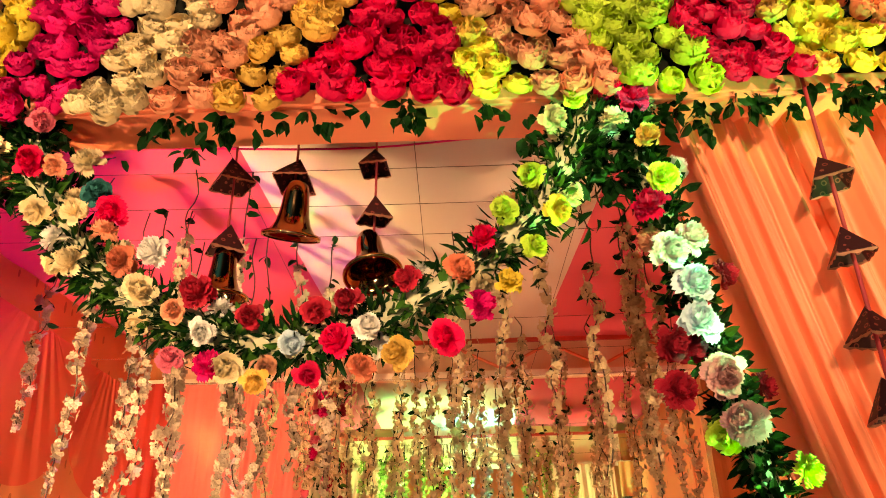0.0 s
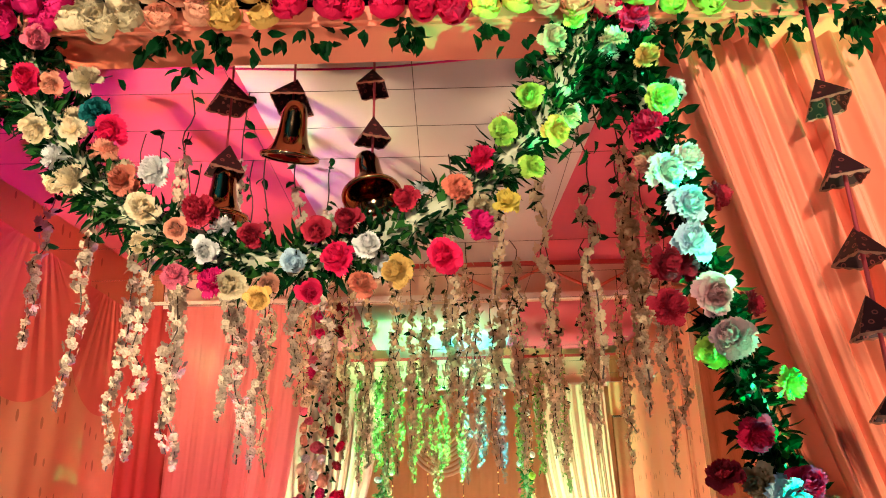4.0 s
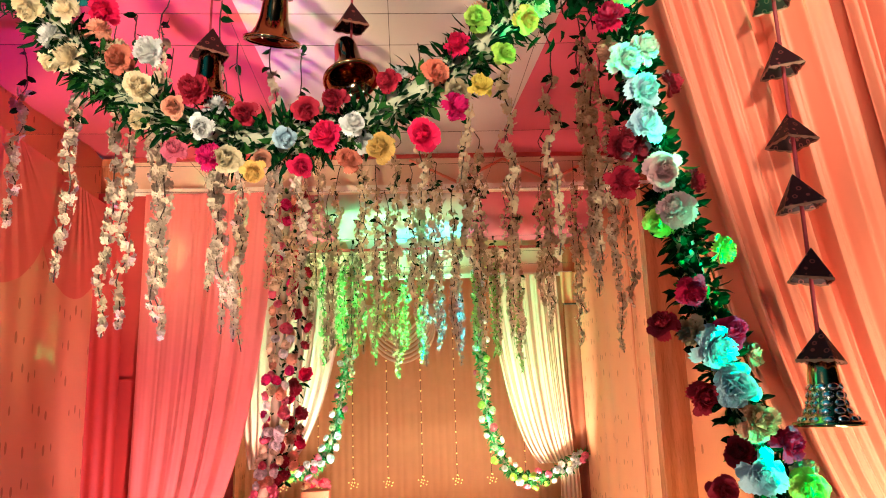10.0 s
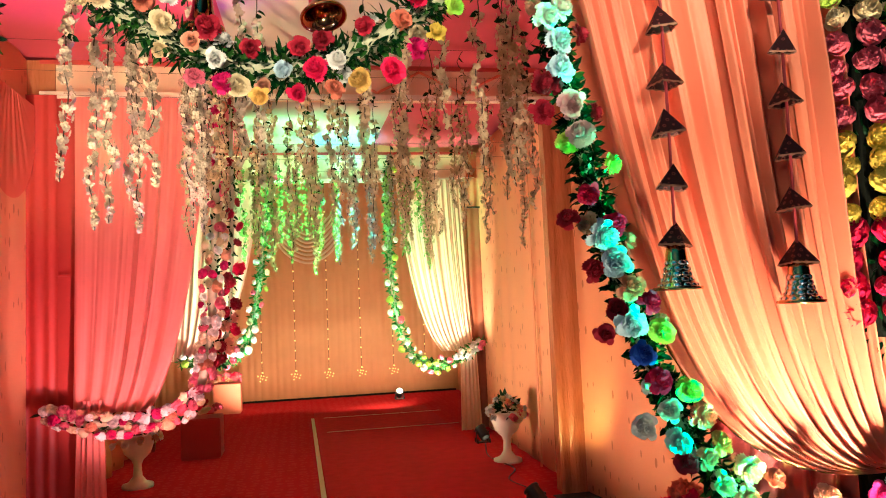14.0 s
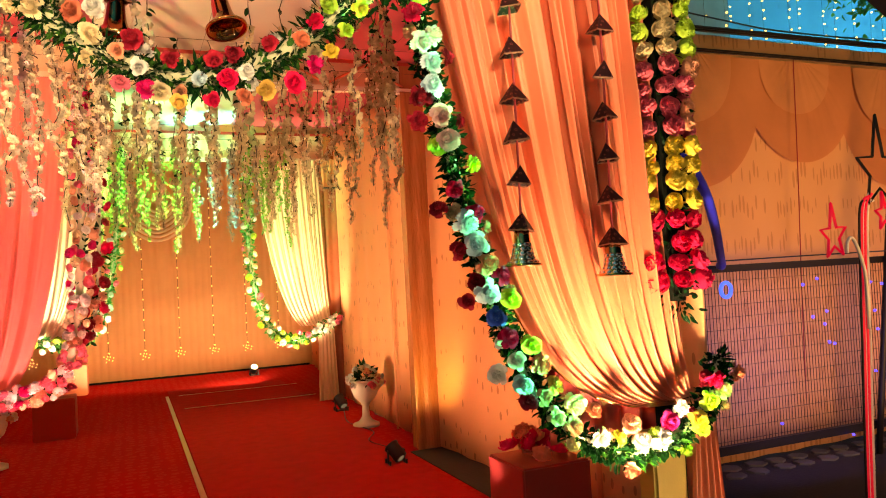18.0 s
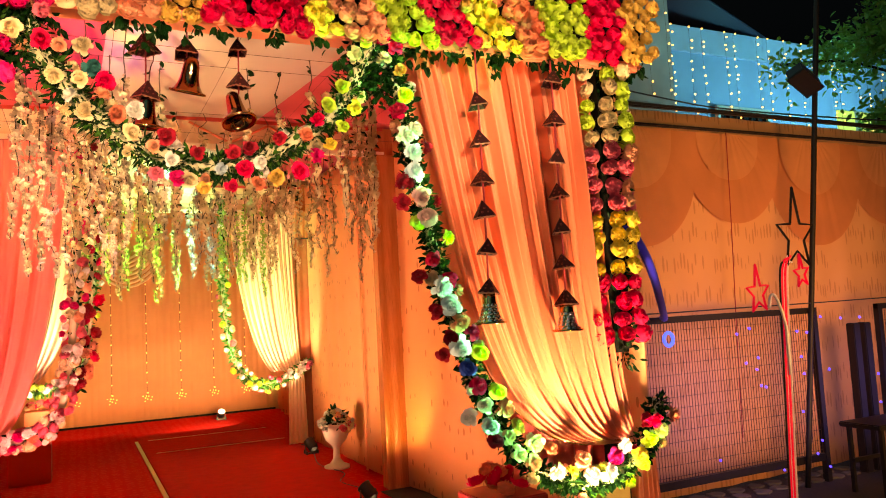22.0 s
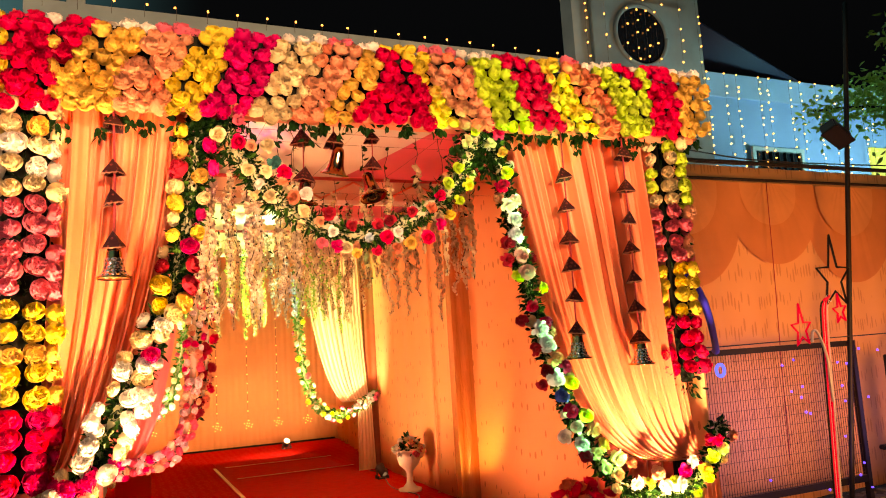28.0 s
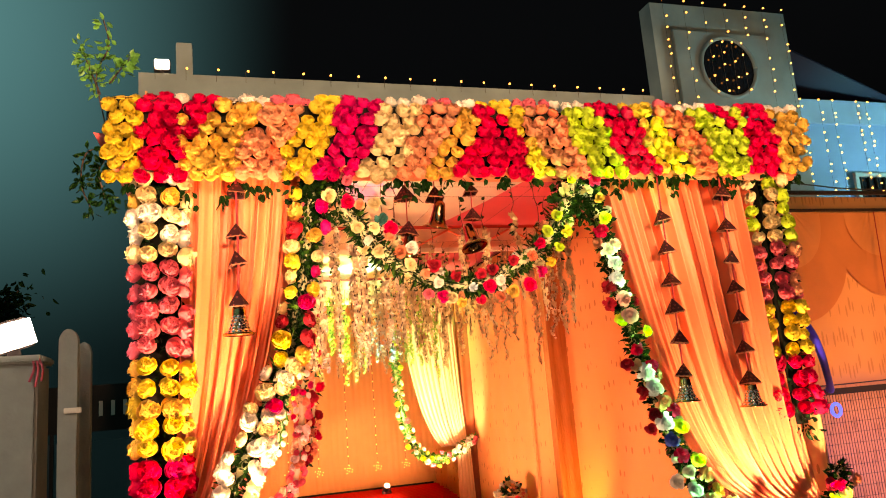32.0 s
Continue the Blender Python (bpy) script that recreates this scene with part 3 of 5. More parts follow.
for x, y in ((2.03, 0.95), (1.93, 4.3), (-2.0, 4.4)):
    w = hung("cloth_hem", HEM, (x, y), (x, y + 0.035), 0.0, 3.1, 1, 0.004, int(y * 10))
    w.modifiers.new("thickness", "SOLIDIFY").thickness = 0.012
    tagged(w, "stitched upright hem where two cloth lengths meet", "hem", kind="structure")


def ceiling(name, y0, y1, z0, z1, bands):
    """Taut ceiling cloth in coloured strips along the passage."""
    t = tagged(new(name), "tented ceiling cloth in coloured strips", "ceiling", kind="structure")
    for x0, x1, m in bands:
        vs, fs, n = [], [], 14
        for i in range(n + 1):
            for j in range(n + 1):
                x, y = x0 + (x1 - x0) * i / n, y0 + (y1 - y0) * j / n
                sag = 0.06 * math.sin(math.pi * i / n) + 0.03 * math.sin(math.pi * j / n)
                vs.append((x, y, z0 + (z1 - z0) * j / n - sag * 0.6))
        for i in range(n):
            for j in range(n):
                a = i * (n + 1) + j
                fs.append((a, a + 1, a + n + 2, a + n + 1))
        part("ceiling_panel", mesh_of("ceiling_panel", vs, fs, m), None, t)
    return t


WHITE_CLOTH = mat("white_ceiling_cloth", (0.5, 0.43, 0.36), 0.7, var=0.08, scale=2, bump=0.15, bscale=5)
ROSE_CLOTH = mat("rose_ceiling_cloth", (0.5, 0.06, 0.09), 0.7, var=0.08, scale=2, bump=0.15, bscale=5)
ceiling("ceiling_1", 0.12, 3.38, 3.14, 3.42, [(-2.15, -0.62, ROSE_CLOTH), (-0.62, 0.72, WHITE_CLOTH), (0.72, 2.12, ROSE_CLOTH)])
ceiling("ceiling_2", 3.45, 6.7, 3.46, 3.5, [(-2.15, -0.7, ROSE_CLOTH), (-0.7, 0.75, WHITE_CLOTH), (0.75, 2.1, ROSE_CLOTH)])
ceiling("ceiling_3", 6.75, 10.95, 3.7, 3.9, [(-2.6, -0.7, ORANGE_CLOTH), (-0.7, 0.7, WHITE_CLOTH), (0.7, 2.6, ORANGE_CLOTH)])


def inner_frame(y, xl, xr, z0, z1, header):
    t = thing("inner_frame", "cloth-wrapped timber frame across the passage", "frame", "inner frames")
    part("header", box(xl, xr, y - 0.05, y + 0.05, z0, z1, 0.01), header, t, "cream cloth header beam")
    part("batten", box(xl, xr, y - 0.075, y - 0.052, z1 - 0.025, z1 + 0.005), RED_CLOTH, t, "dark red batten")
    part("edge_rail", box(xl, xr, y - 0.09, y - 0.055, z0 - 0.015, z0 + 0.03), mat("white_rail", (0.8, 0.72, 0.58), 0.5), t, "pale rail under the header")
    for x in (xl, xr):
        hung("column_wrap", SATIN if x > 0 and y < 5 else BROWN_CLOTH if x > 0 else RED_CLOTH, (x - 0.12, y - 0.1), (x + 0.12, y - 0.1), 0, z0, 2 if x > 0 else 3, 0.008 if x > 0 else 0.01, int(x * 7 + y), t, label="crinkled satin wrap")
        part("column", box(x - 0.1, x + 0.1, y - 0.07, y + 0.07, 0, z1), SATIN, t)
    return t


def header_truss(t, y, x0, x1, z0, z1, n):
    """Slanting battens seen across the header cloth."""
    for k in range(n):
        xa, xb = x0 + (x1 - x0) * k / n, x0 + (x1 - x0) * (k + 1) / n
        za, zb = (z0, z1) if k % 2 else (z1, z0)
        part("slat", mesh_of("slat", *tube([(xa, y, za), ((xa + xb) / 2, y, (za + zb) / 2), (xb, y, zb)], 0.011, 4, 6), PEACH_CLOTH), None, t, "slanting cloth-wrapped batten")


inner_frame(3.42, -1.98, 1.88, 3.12, 3.38, CREAM_CLOTH)
header_truss(bpy.data.objects["inner_frame"], 3.355, 0.1, 1.8, 3.17, 3.34, 5)
far_frame = inner_frame(6.78, -1.95, 2.0, 3.05, 3.4, CREAM_CLOTH)
hung("top_wrap", ORANGE_CLOTH, (1.84, 6.62), (2.12, 6.62), 2.7, 3.06, 3, 0.02, 58, far_frame, label="gathered pale cloth round the column head")
part("tie", box(1.86, 2.1, 6.59, 6.62, 2.68, 2.7, 0.005), BLACK, far_frame, "black tie band")

# ---- the flowered gate ----
gate = thing("flower_gate", "timber gate frame covered in bands of cloth roses", "gate")
part("beam_board", box(-2.06, 2.08, -0.12, 0.06, 2.9, 3.25, 0.02), SHADE_CLOTH, gate, "cloth-covered beam")
part("soffit", box(-2.06, 2.08, -0.098, 0.1, 2.882, 2.897), PEACH_CLOTH, gate, "peach cloth under the beam")
part("beam_batten", box(-2.0, 2.02, -0.13, -0.1, 2.84, 2.9, 0.01), PEACH_CLOTH, gate, "peach batten under the beam")
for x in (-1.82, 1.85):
    part("post", box(x - 0.075, x + 0.075, 0.06, 0.16, -0.02, 2.95, 0.015), SHADE_CLOTH, gate, "cloth-wrapped post, near-black for the shade between flowers")
# added sheets that keep the shaded gaps between post flowers dark
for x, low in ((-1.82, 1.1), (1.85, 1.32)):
    part("backing", box(x - 0.13, x + 0.13, 0.165, 0.19, low, 2.9), SHADE_CLOTH, gate, "added near-black sheet for the shade behind the flowers")
part("post_cover", box(-1.98, -1.68, -0.09, 0.1, 0.0, 1.15, 0.03), PEACH_CLOTH, gate, "orange cloth round the foot of the post")

rnd = random.Random(5)
# colour bands: distance from the middle at the lower edge, leaning in towards the top
BANDS_R = [(0.0, "red"), (0.22, "yellow"), (0.34, "peach"), (0.58, "lime"), (0.83, "red"), (1.06, "yellow"), (1.26, "salmon"), (1.46, "lime"), (1.7, "red"), (1.92, "gold")]
BANDS_L = [(0.0, "red"), (0.23, "gold"), (0.38, "peach"), (0.55, "cream"), (0.78, "magenta"), (1.02, "yellow"), (1.2, "peach"), (1.42, "gold"), (1.66, "red"), (1.86, "yellow")]
TOPS = {"magenta": "magenta", "lime": "white", "cream": "white", "peach": "pink", "salmon": "pink", "red": "red", "yellow": "yellow", "gold": "white"}
z_low = lambda x: 2.858 + 0.022 * x
ROWS = 9
for r in range(ROWS):
    v = r / (ROWS - 1)
    a = max(0.0, v - 0.62) / 0.38
    z_off, y, up = 0.4 * min(v / 0.86, 1.0) + 0.02 * a, -0.15 + 0.16 * a * a, 0.5 + 1.2 * a
    n = 54
    for i in range(n):
        x = -2.04 + 4.17 * (i + (0.5 if r % 2 else 0.0) + rnd.uniform(-0.15, 0.15)) / n
        lean = 0.23 * (v - 0.05)
        d = abs(x + 0.05) + (lean if abs(x + 0.05) < 1.62 else 0)
        key = [k for w, k in (BANDS_R if x > -0.05 else BANDS_L) if d >= w][-1]
        if d < 0.25 and v > 0.8:
            key = "yellow"
        if r >= ROWS - 2:
            key = TOPS[key]
        elif rnd.random() < 0.05:
            key = {"yellow": "gold", "salmon": "peach", "peach": "salmon"}.get(key, key)
        flower(gate, key, (x, y + rnd.uniform(-0.02, 0.02), z_low(x) + z_off + rnd.uniform(-0.008, 0.008)), (rnd.gauss(0, 0.16), -1, up - 0.25 + rnd.gauss(0.0, 0.14)), 0.101 * rnd.uniform(0.84, 1.14), rnd, "ruffle")


def post_flowers(x, bands, z_top, step, size, seed):
    """Rows of heads: two on the front of the post and one on each side."""
    r = random.Random(seed)
    z = z_top
    for key, rows in bands:
        for _ in range(rows):
            for dx, y, fx, fy in ((-0.045, -0.102, -0.3, -1), (0.045, -0.102, 0.3, -1), (-0.09, -0.022, -1, -0.25), (0.09, -0.022, 1, -0.25)):
                k = key if isinstance(key, str) else r.choice(key)
                flower(gate, k, (x + dx + r.uniform(-0.012, 0.012), y + r.uniform(-0.01, 0.01), z + r.uniform(-0.012, 0.012)),
                       (fx + r.gauss(0, 0.12), fy, r.gauss(0.1, 0.14)), size * r.uniform(0.84, 1.1), r, "ruffle")
            z -= step


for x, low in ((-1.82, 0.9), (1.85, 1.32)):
    part("post_wrap", box(x - 0.056, x + 0.056, -0.062, 0.055, low, 2.88, 0.02), SHADE_CLOTH, gate, "added near-black sleeve for the shade between the flowers")
post_flowers(1.85, [(("lime", "lime", "cream"), 5), (("pink", "peach", "pink"), 4), (("yellow",), 4), ("red", 4)], 2.83, 0.0885, 0.117, 21)
post_flowers(-1.82, [(("cream", "cream", "white"), 1), (("cream", "gold"), 1), (("white", "white", "cream"), 3), ("pink", 5), (("yellow", "gold", "yellow"), 5), (("red", "magenta"), 6)], 2.82, 0.0925, 0.123, 22)
line = [(Vector((x, -0.03, z)), Vector((0, 0, 1))) for x in (-1.82, 1.85) for z in np.linspace(1.3, 2.85, 30)]
leaves_part(gate, line, 1100, 0.13, 0.05, random.Random(23))
r = random.Random(24)
line = []
x = -2.05
while x < 2.1:
    drop = r.choice((0.02, 0.04, 0.07, 0.12))
    for q in range(r.choice((4, 7, 10))):
        line.append((Vector((x + r.gauss(0, 0.022), -0.13 + r.uniform(0, 0.06), z_low(x) - 0.005 - drop * r.random())), Vector((0, 0, -1))))
    x += r.uniform(0.05, 0.17)
leaves_part(gate, line, 700, 0.03, 0.05, r, hang=2.6, broad=1.25)

# ---- gate garlands ----
SWAG = [(-0.98, -0.08, 2.9), (-0.9, -0.08, 2.68), (-0.78, -0.08, 2.5), (-0.64, -0.08, 2.37), (-0.43, -0.08, 2.27), (-0.24, -0.08, 2.24), (-0.07, -0.08, 2.28), (0.13, -0.08, 2.39), (0.29, -0.08, 2.53), (0.4, -0.08, 2.7), (0.5, -0.08, 2.88)]


# lime and pale teal heads below have green light put into their colour
SWAG_HEADS = [
    ("pink", -0.89, 2.81), ("peach", -0.83, 2.68), ("cream", -0.75, 2.68), ("teal", -0.72, 2.60), ("cream", -0.85, 2.56), ("cream", -0.76, 2.55), ("red", -0.67, 2.55), ("peach", -0.68, 2.49),
    ("white", -0.79, 2.48), ("cream", -0.74, 2.42), ("salmon", -0.63, 2.42), ("white", -0.56, 2.44), ("cream", -0.58, 2.35), ("peach", -0.50, 2.30), ("crimson", -0.45, 2.34), ("crimson", -0.33, 2.28),
    ("white", -0.43, 2.25), ("pink", -0.49, 2.19), ("cream", -0.37, 2.17), ("magenta", -0.41, 2.17), ("gold", -0.31, 2.14), ("teal_lit", -0.24, 2.22), ("red", -0.14, 2.22), ("white", -0.08, 2.25),
    ("red", -0.20, 2.15), ("salmon", -0.09, 2.16), ("gold", -0.01, 2.19), ("crimson", -0.12, 2.31), ("crimson", -0.19, 2.29), ("red", 0.09, 2.22), ("magenta", 0.16, 2.29), ("crimson", 0.01, 2.36),
    ("red", 0.18, 2.45), ("salmon", 0.12, 2.38), ("lime", 0.23, 2.52), ("lime", 0.30, 2.61), ("yellow", 0.35, 2.52), ("lime", 0.29, 2.43), ("yellow", 0.23, 2.34), ("cream", 0.36, 2.77),
    ("lime", 0.42, 2.83), ("red", 0.56, 2.82), ("gold", 0.58, 2.71), ("lime", 0.60, 2.59)]
ROPE_HEADS = [
    ("red", 0.56, 2.51), ("blush", 0.63, 2.43), ("white", 0.58, 2.40), ("teal_lit", 0.62, 2.32), ("teal_lit", 0.62, 2.23), ("crimson", 0.55, 2.19), ("blush", 0.65, 2.12), ("crimson", 0.55, 2.09),
    ("blush", 0.68, 2.02), ("red", 0.69, 1.83), ("crimson", 0.62, 1.75), ("red", 0.77, 1.73), ("teal_lit", 0.73, 1.70), ("teal_lit", 0.77, 1.61), ("crimson", 0.69, 1.59), ("peach", 0.81, 1.53),
    ("red", 0.87, 1.48), ("teal_lit", 0.81, 1.42), ("lime", 0.91, 1.39), ("crimson", 0.72, 1.39), ("blue", 0.84, 1.32), ("red", 0.89, 1.23), ("lime", 0.99, 1.20), ("white", 0.92, 1.14),
    ("peach", 1.03, 1.12), ("white", 0.82, 1.10), ("gold", 1.07, 1.03), ("teal_lit", 0.93, 1.05), ("peach", 1.02, 0.99), ("crimson", 0.95, 0.98), ("cream", 1.07, 0.91), ("cream", 1.16, 0.95),
    ("salmon", 1.25, 0.91), ("peach", 1.15, 0.86), ("white", 1.27, 0.80), ("yellow", 1.36, 0.78), ("white", 1.48, 0.75), ("white", 1.58, 0.75), ("yellow", 1.78, 0.81), ("lime", 1.85, 0.88),
    ("white", 1.69, 0.87), ("magenta", 1.63, 0.82), ("peach", 1.43, 0.83), ("red", 1.89, 0.98), ("cream", 1.93, 0.92), ("lime", 1.8, 0.77)]
GAR_R = [(0.52, -0.06, 2.9), (0.59, -0.08, 2.66), (0.63, -0.08, 2.4), (0.68, -0.08, 2.15), (0.72, -0.08, 1.96), (0.77, -0.08, 1.7), (0.86, -0.08, 1.42), (0.95, -0.09, 1.18),
         (1.08, -0.1, 0.94), (1.28, -0.12, 0.76), (1.51, -0.13, 0.69), (1.75, -0.13, 0.75), (1.93, -0.12, 0.9), (2.0, -0.1, 1.06)]


garland("flower_garland", "swag of pale and red cloth carnations across the gate", SWAG, 16, ["cream", "white", "peach", "cream"], 31, size=0.06, spread=0.06, core=0.038, leaves=3000, leaf=0.052, near=0.9, broad=0.5,
        extra=[(k, (x, -0.15, z), 0.071) for k, x, z in SWAG_HEADS])
garland("flower_garland", "rope of cloth carnations tying back the peach drape", GAR_R, 26, ["crimson", "lime", "peach", "cream", "salmon", "white"], 32, size=0.07, spread=0.072, leaves=3300, leaf=0.042, near=0.9, broad=1.15,
        extra=[(k, (x, -0.165 if z > 1.1 else -0.19, z), 0.098 if k in ("teal_lit", "blush") else 0.084) for k, x, z in ROPE_HEADS])
GAR_L = [(-1.05, -0.06, 2.88), (-1.09, -0.08, 2.62), (-1.12, -0.08, 2.38), (-1.16, -0.08, 2.16), (-1.22, -0.08, 1.94), (-1.31, -0.08, 1.7), (-1.41, -0.09, 1.5), (-1.52, -0.1, 1.28), (-1.62, -0.11, 1.12), (-1.75, -0.1, 1.0), (-1.9, -0.08, 0.98)]


def left_mix(s, r):
    return r.choice(["magenta", "gold", "cream", "cream", "crimson", "yellow"]) if s < 0.45 else r.choice(["cream", "white", "magenta", "white", "cream", "white", "gold"])


garland("flower_garland", "rope of white and magenta cloth flowers on the gate", GAR_L, 56, left_mix, 33, size=0.098, spread=0.072, leaves=2200, leaf=0.055, kind="ruffle", dense=(0.42, 0.98, 25, ["cream", "white", "white", "cream", "magenta", "white", "gold"], 0.104))

# dark leafy knot where the ropes meet the beam
for x, s in ((0.52, 41), (-1.02, 42)):
    knot = thing("leaf_cluster", "bunch of dark leaves and small roses at the beam", "leaves", "leaf clusters")
    r = random.Random(s)
    leaves_part(knot, [(Vector((x + r.gauss(0, 0.06), -0.06, 2.8 + r.gauss(0, 0.09))), Vector((0, 0, 1))) for _ in range(40)], 520, 0.1, 0.05, r, broad=1.2)
    for _ in range(2):
        flower(knot, r.choice(["white", "red", "peach", "cream"]), (x + r.gauss(0, 0.07), -0.15, 2.78 + r.gauss(0, 0.08)), (r.gauss(0, 0.4), -1, r.gauss(0, 0.4)), 0.08, r)

# ---- gate drapes ----
dr = thing("drape", "peach satin drape tied back at the gate post", "drape", "gate drapes")
hung("lining", RED_CLOTH, (1.2, 0.1), (1.88, 0.1), 0.72, 2.92, 6, 0.02, 57, dr, label="dark red lining cloth")
drape("cloth", PEACH_CLOTH, dr, (0.65, 0.04, 2.92), (1.86, 0.04, 2.92), (1.87, -0.08, 0.88), 13, 0.095, 51, nu=360, nv=60, sag=0.5, fall=(0.2, 0.55, 0.25, 1.0), hem=BRASS)
hung("tail", PEACH_CLOTH, (1.84, -0.1), (1.95, -0.1), 0.0, 0.88, 5, 0.018, 52, dr, flare=1.1)
part("foot_wrap", box(1.63, 1.81, -0.07, 0.055, -0.02, 0.74, 0.012), GOLD_CLOTH, gate, "gold cloth round the foot of the post")
dr = thing("drape", "peach satin drape tied back at the gate post", "drape", "gate drapes")
drape("cloth", PEACH_CLOTH, dr, (-1.08, 0.04, 2.9), (-1.7, 0.04, 2.9), (-1.78, -0.05, 1.02), 8, 0.06, 53, nu=180, sag=0.5)
hung("tail", PEACH_CLOTH, (-1.9, -0.12), (-1.66, -0.12), 0.0, 1.05, 7, 0.022, 54, dr, flare=0.4)

# ---- hanging bells ----


def cone_mesh(w, h):
    vs = [(0, 0, h)]
    for r, z in ((0.5, 0.12 * h), (0.55, 0.0), (0.46, 0.015)):
        for k in range(4):
            a = math.pi / 2 * k
            vs.append((w * r * math.cos(a), w * r * math.sin(a), z))
    fs = [(0, 1 + k, 1 + (k + 1) % 4) for k in range(4)]
    for q in range(2):
        fs += [(1 + q * 4 + k, 5 + q * 4 + k, 5 + q * 4 + (k + 1) % 4, 1 + q * 4 + (k + 1) % 4) for k in range(4)]
    return mesh_of("cone", vs, fs, MAROON, smooth=False)


def cone_trim(w):
    """A narrow scalloped strip round the open foot of a cone."""
    vs, fs, n = [], [], 24
    for k in range(n):
        a = 2 * math.pi * k / n
        q = (k % 6) / 6
        c, d = (math.cos(math.pi / 2 * (k // 6)), math.sin(math.pi / 2 * (k // 6))), (math.cos(math.pi / 2 * (k // 6 + 1)), math.sin(math.pi / 2 * (k // 6 + 1)))
        x, y = c[0] * (1 - q) + d[0] * q, c[1] * (1 - q) + d[1] * q
        for rad, z in ((0.553, 0.003), (0.565, -0.002 - 0.004 * (k % 2))):
            vs.append((w * rad * x, w * rad * y, z))
    for k in range(n):
        i, j = 2 * k, 2 * ((k + 1) % n)
        fs.append((i, i + 1, j + 1, j))
    return mesh_of("trim", vs, fs, TRIM, smooth=False)


TRIM = mat("sequin_trim", (0.3, 0.12, 0.075), 0.5, metal=0.5, var=0.5, scale=90)
BELL = [(0.012, 0.185), (0.026, 0.18), (0.036, 0.165), (0.041, 0.14), (0.044, 0.105), (0.049, 0.07), (0.058, 0.04), (0.073, 0.016), (0.087, 0.003), (0.092, -0.004), (0.088, -0.005), (0.07, 0.012), (0.054, 0.038), (0.045, 0.07), (0.037, 0.12), (0.0, 0.15)]


def bell_string(x, y, z_top, cones, bell, seed, label, mirrors, scale=1.0, width=0.115, tilt=0.0):
    r = random.Random(seed)
    t = thing("bell_string", label, "bell", "hanging bells", (x, y, 0))
    part("cord", mesh_of("cord", *tube([(0, 0, z_top), (0.004, 0, (z_top + bell) / 2), (0, 0, bell + 0.13)], 0.0055 if mirrors else 0.0035, 12, 6), CORD), None, t)
    for i, z in enumerate(cones):
        w = width * r.uniform(0.9, 1.05)
        c = part("cone", cone_mesh(w, w * 0.72), None, t, "maroon brocade cone")
        part("trim", cone_trim(w), None, c, "pale glittering edge")
        c.matrix_basis = pose(0, 0, z - w * 0.36, r.gauss(0, 5), r.gauss(0, 5), r.uniform(0, 90))
    b = part("bell", mesh_of("bell", *lathe([(a * scale, c * scale) for a, c in BELL], 28), BRASS if mirrors else BRONZE), None, t, "small brass bell")
    b.matrix_basis = pose(0, 0, bell, tilt, tilt * 0.5, 0)
    rim = part("rim", mesh_of("rim", *lathe([(0.086 * scale, -0.004), (0.094 * scale, -0.004), (0.095 * scale, 0.006), (0.086 * scale, 0.006)], 28), BRASS), None, b, "polished brass rim")
    if mirrors:
        bm = bmesh.new()
        for row in range(5):
            count = (12, 10, 9, 8, 8)[row]
            for k in range(count):
                a = 2 * math.pi * (k + row * 0.5) / count
                rad = (0.074, 0.06, 0.052, 0.047, 0.044)[row] * scale
                m = Matrix.Translation((rad * math.cos(a), rad * math.sin(a), (0.014 + row * 0.022) * scale)) @ Vector((math.cos(a), math.sin(a), 0.3)).to_track_quat("Z", "Y").to_matrix().to_4x4() @ Matrix.Diagonal((0.0165 * scale, 0.0115 * scale, 0.006 * scale, 1))
                bmesh.ops.create_icosphere(bm, subdivisions=2, radius=1.0, matrix=m)
        for f in bm.faces:
            f.smooth = True
        tagged(part("mirror_work", bm, MIRROR, b, "little round mirrors"), kind="stuff")
    return t


bell_string(0.99, -0.14, 2.9, [2.61, 2.42, 2.23, 2.07, 1.89, 1.7], 1.52, 61, "string of maroon cones ending in a mirrored brass bell", True, 0.82)
bell_string(1.43, -0.14, 2.9, [2.76, 2.55, 2.35, 2.17, 1.99, 1.81, 1.63], 1.46, 62, "string of maroon cones ending in a mirrored brass bell", True, 0.82)
bell_string(-1.455, -0.14, 2.9, [2.77, 2.55, 2.41, 2.21], 2.03, 63, "string of maroon cones ending in a mirrored brass bell", True, 0.82)
bell_string(-0.5, 0.15, 3.2, [2.83, 2.62], 2.45, 64, "bronze bell under maroon cones, hung in the gateway", False, 0.76, 0.13, 6)
bell_string(-0.325, 0.15, 3.2, [2.83], 2.62, 65, "bronze bell under a maroon cone, hung in the gateway", False, 0.85, 0.13, 16)
bell_string(-0.1, 0.15, 3.2, [2.86, 2.7], 2.5, 66, "bronze bell under maroon cones, hung in the gateway", False, 0.85, 0.11, -18)

# ---- hanging blossom strings ----


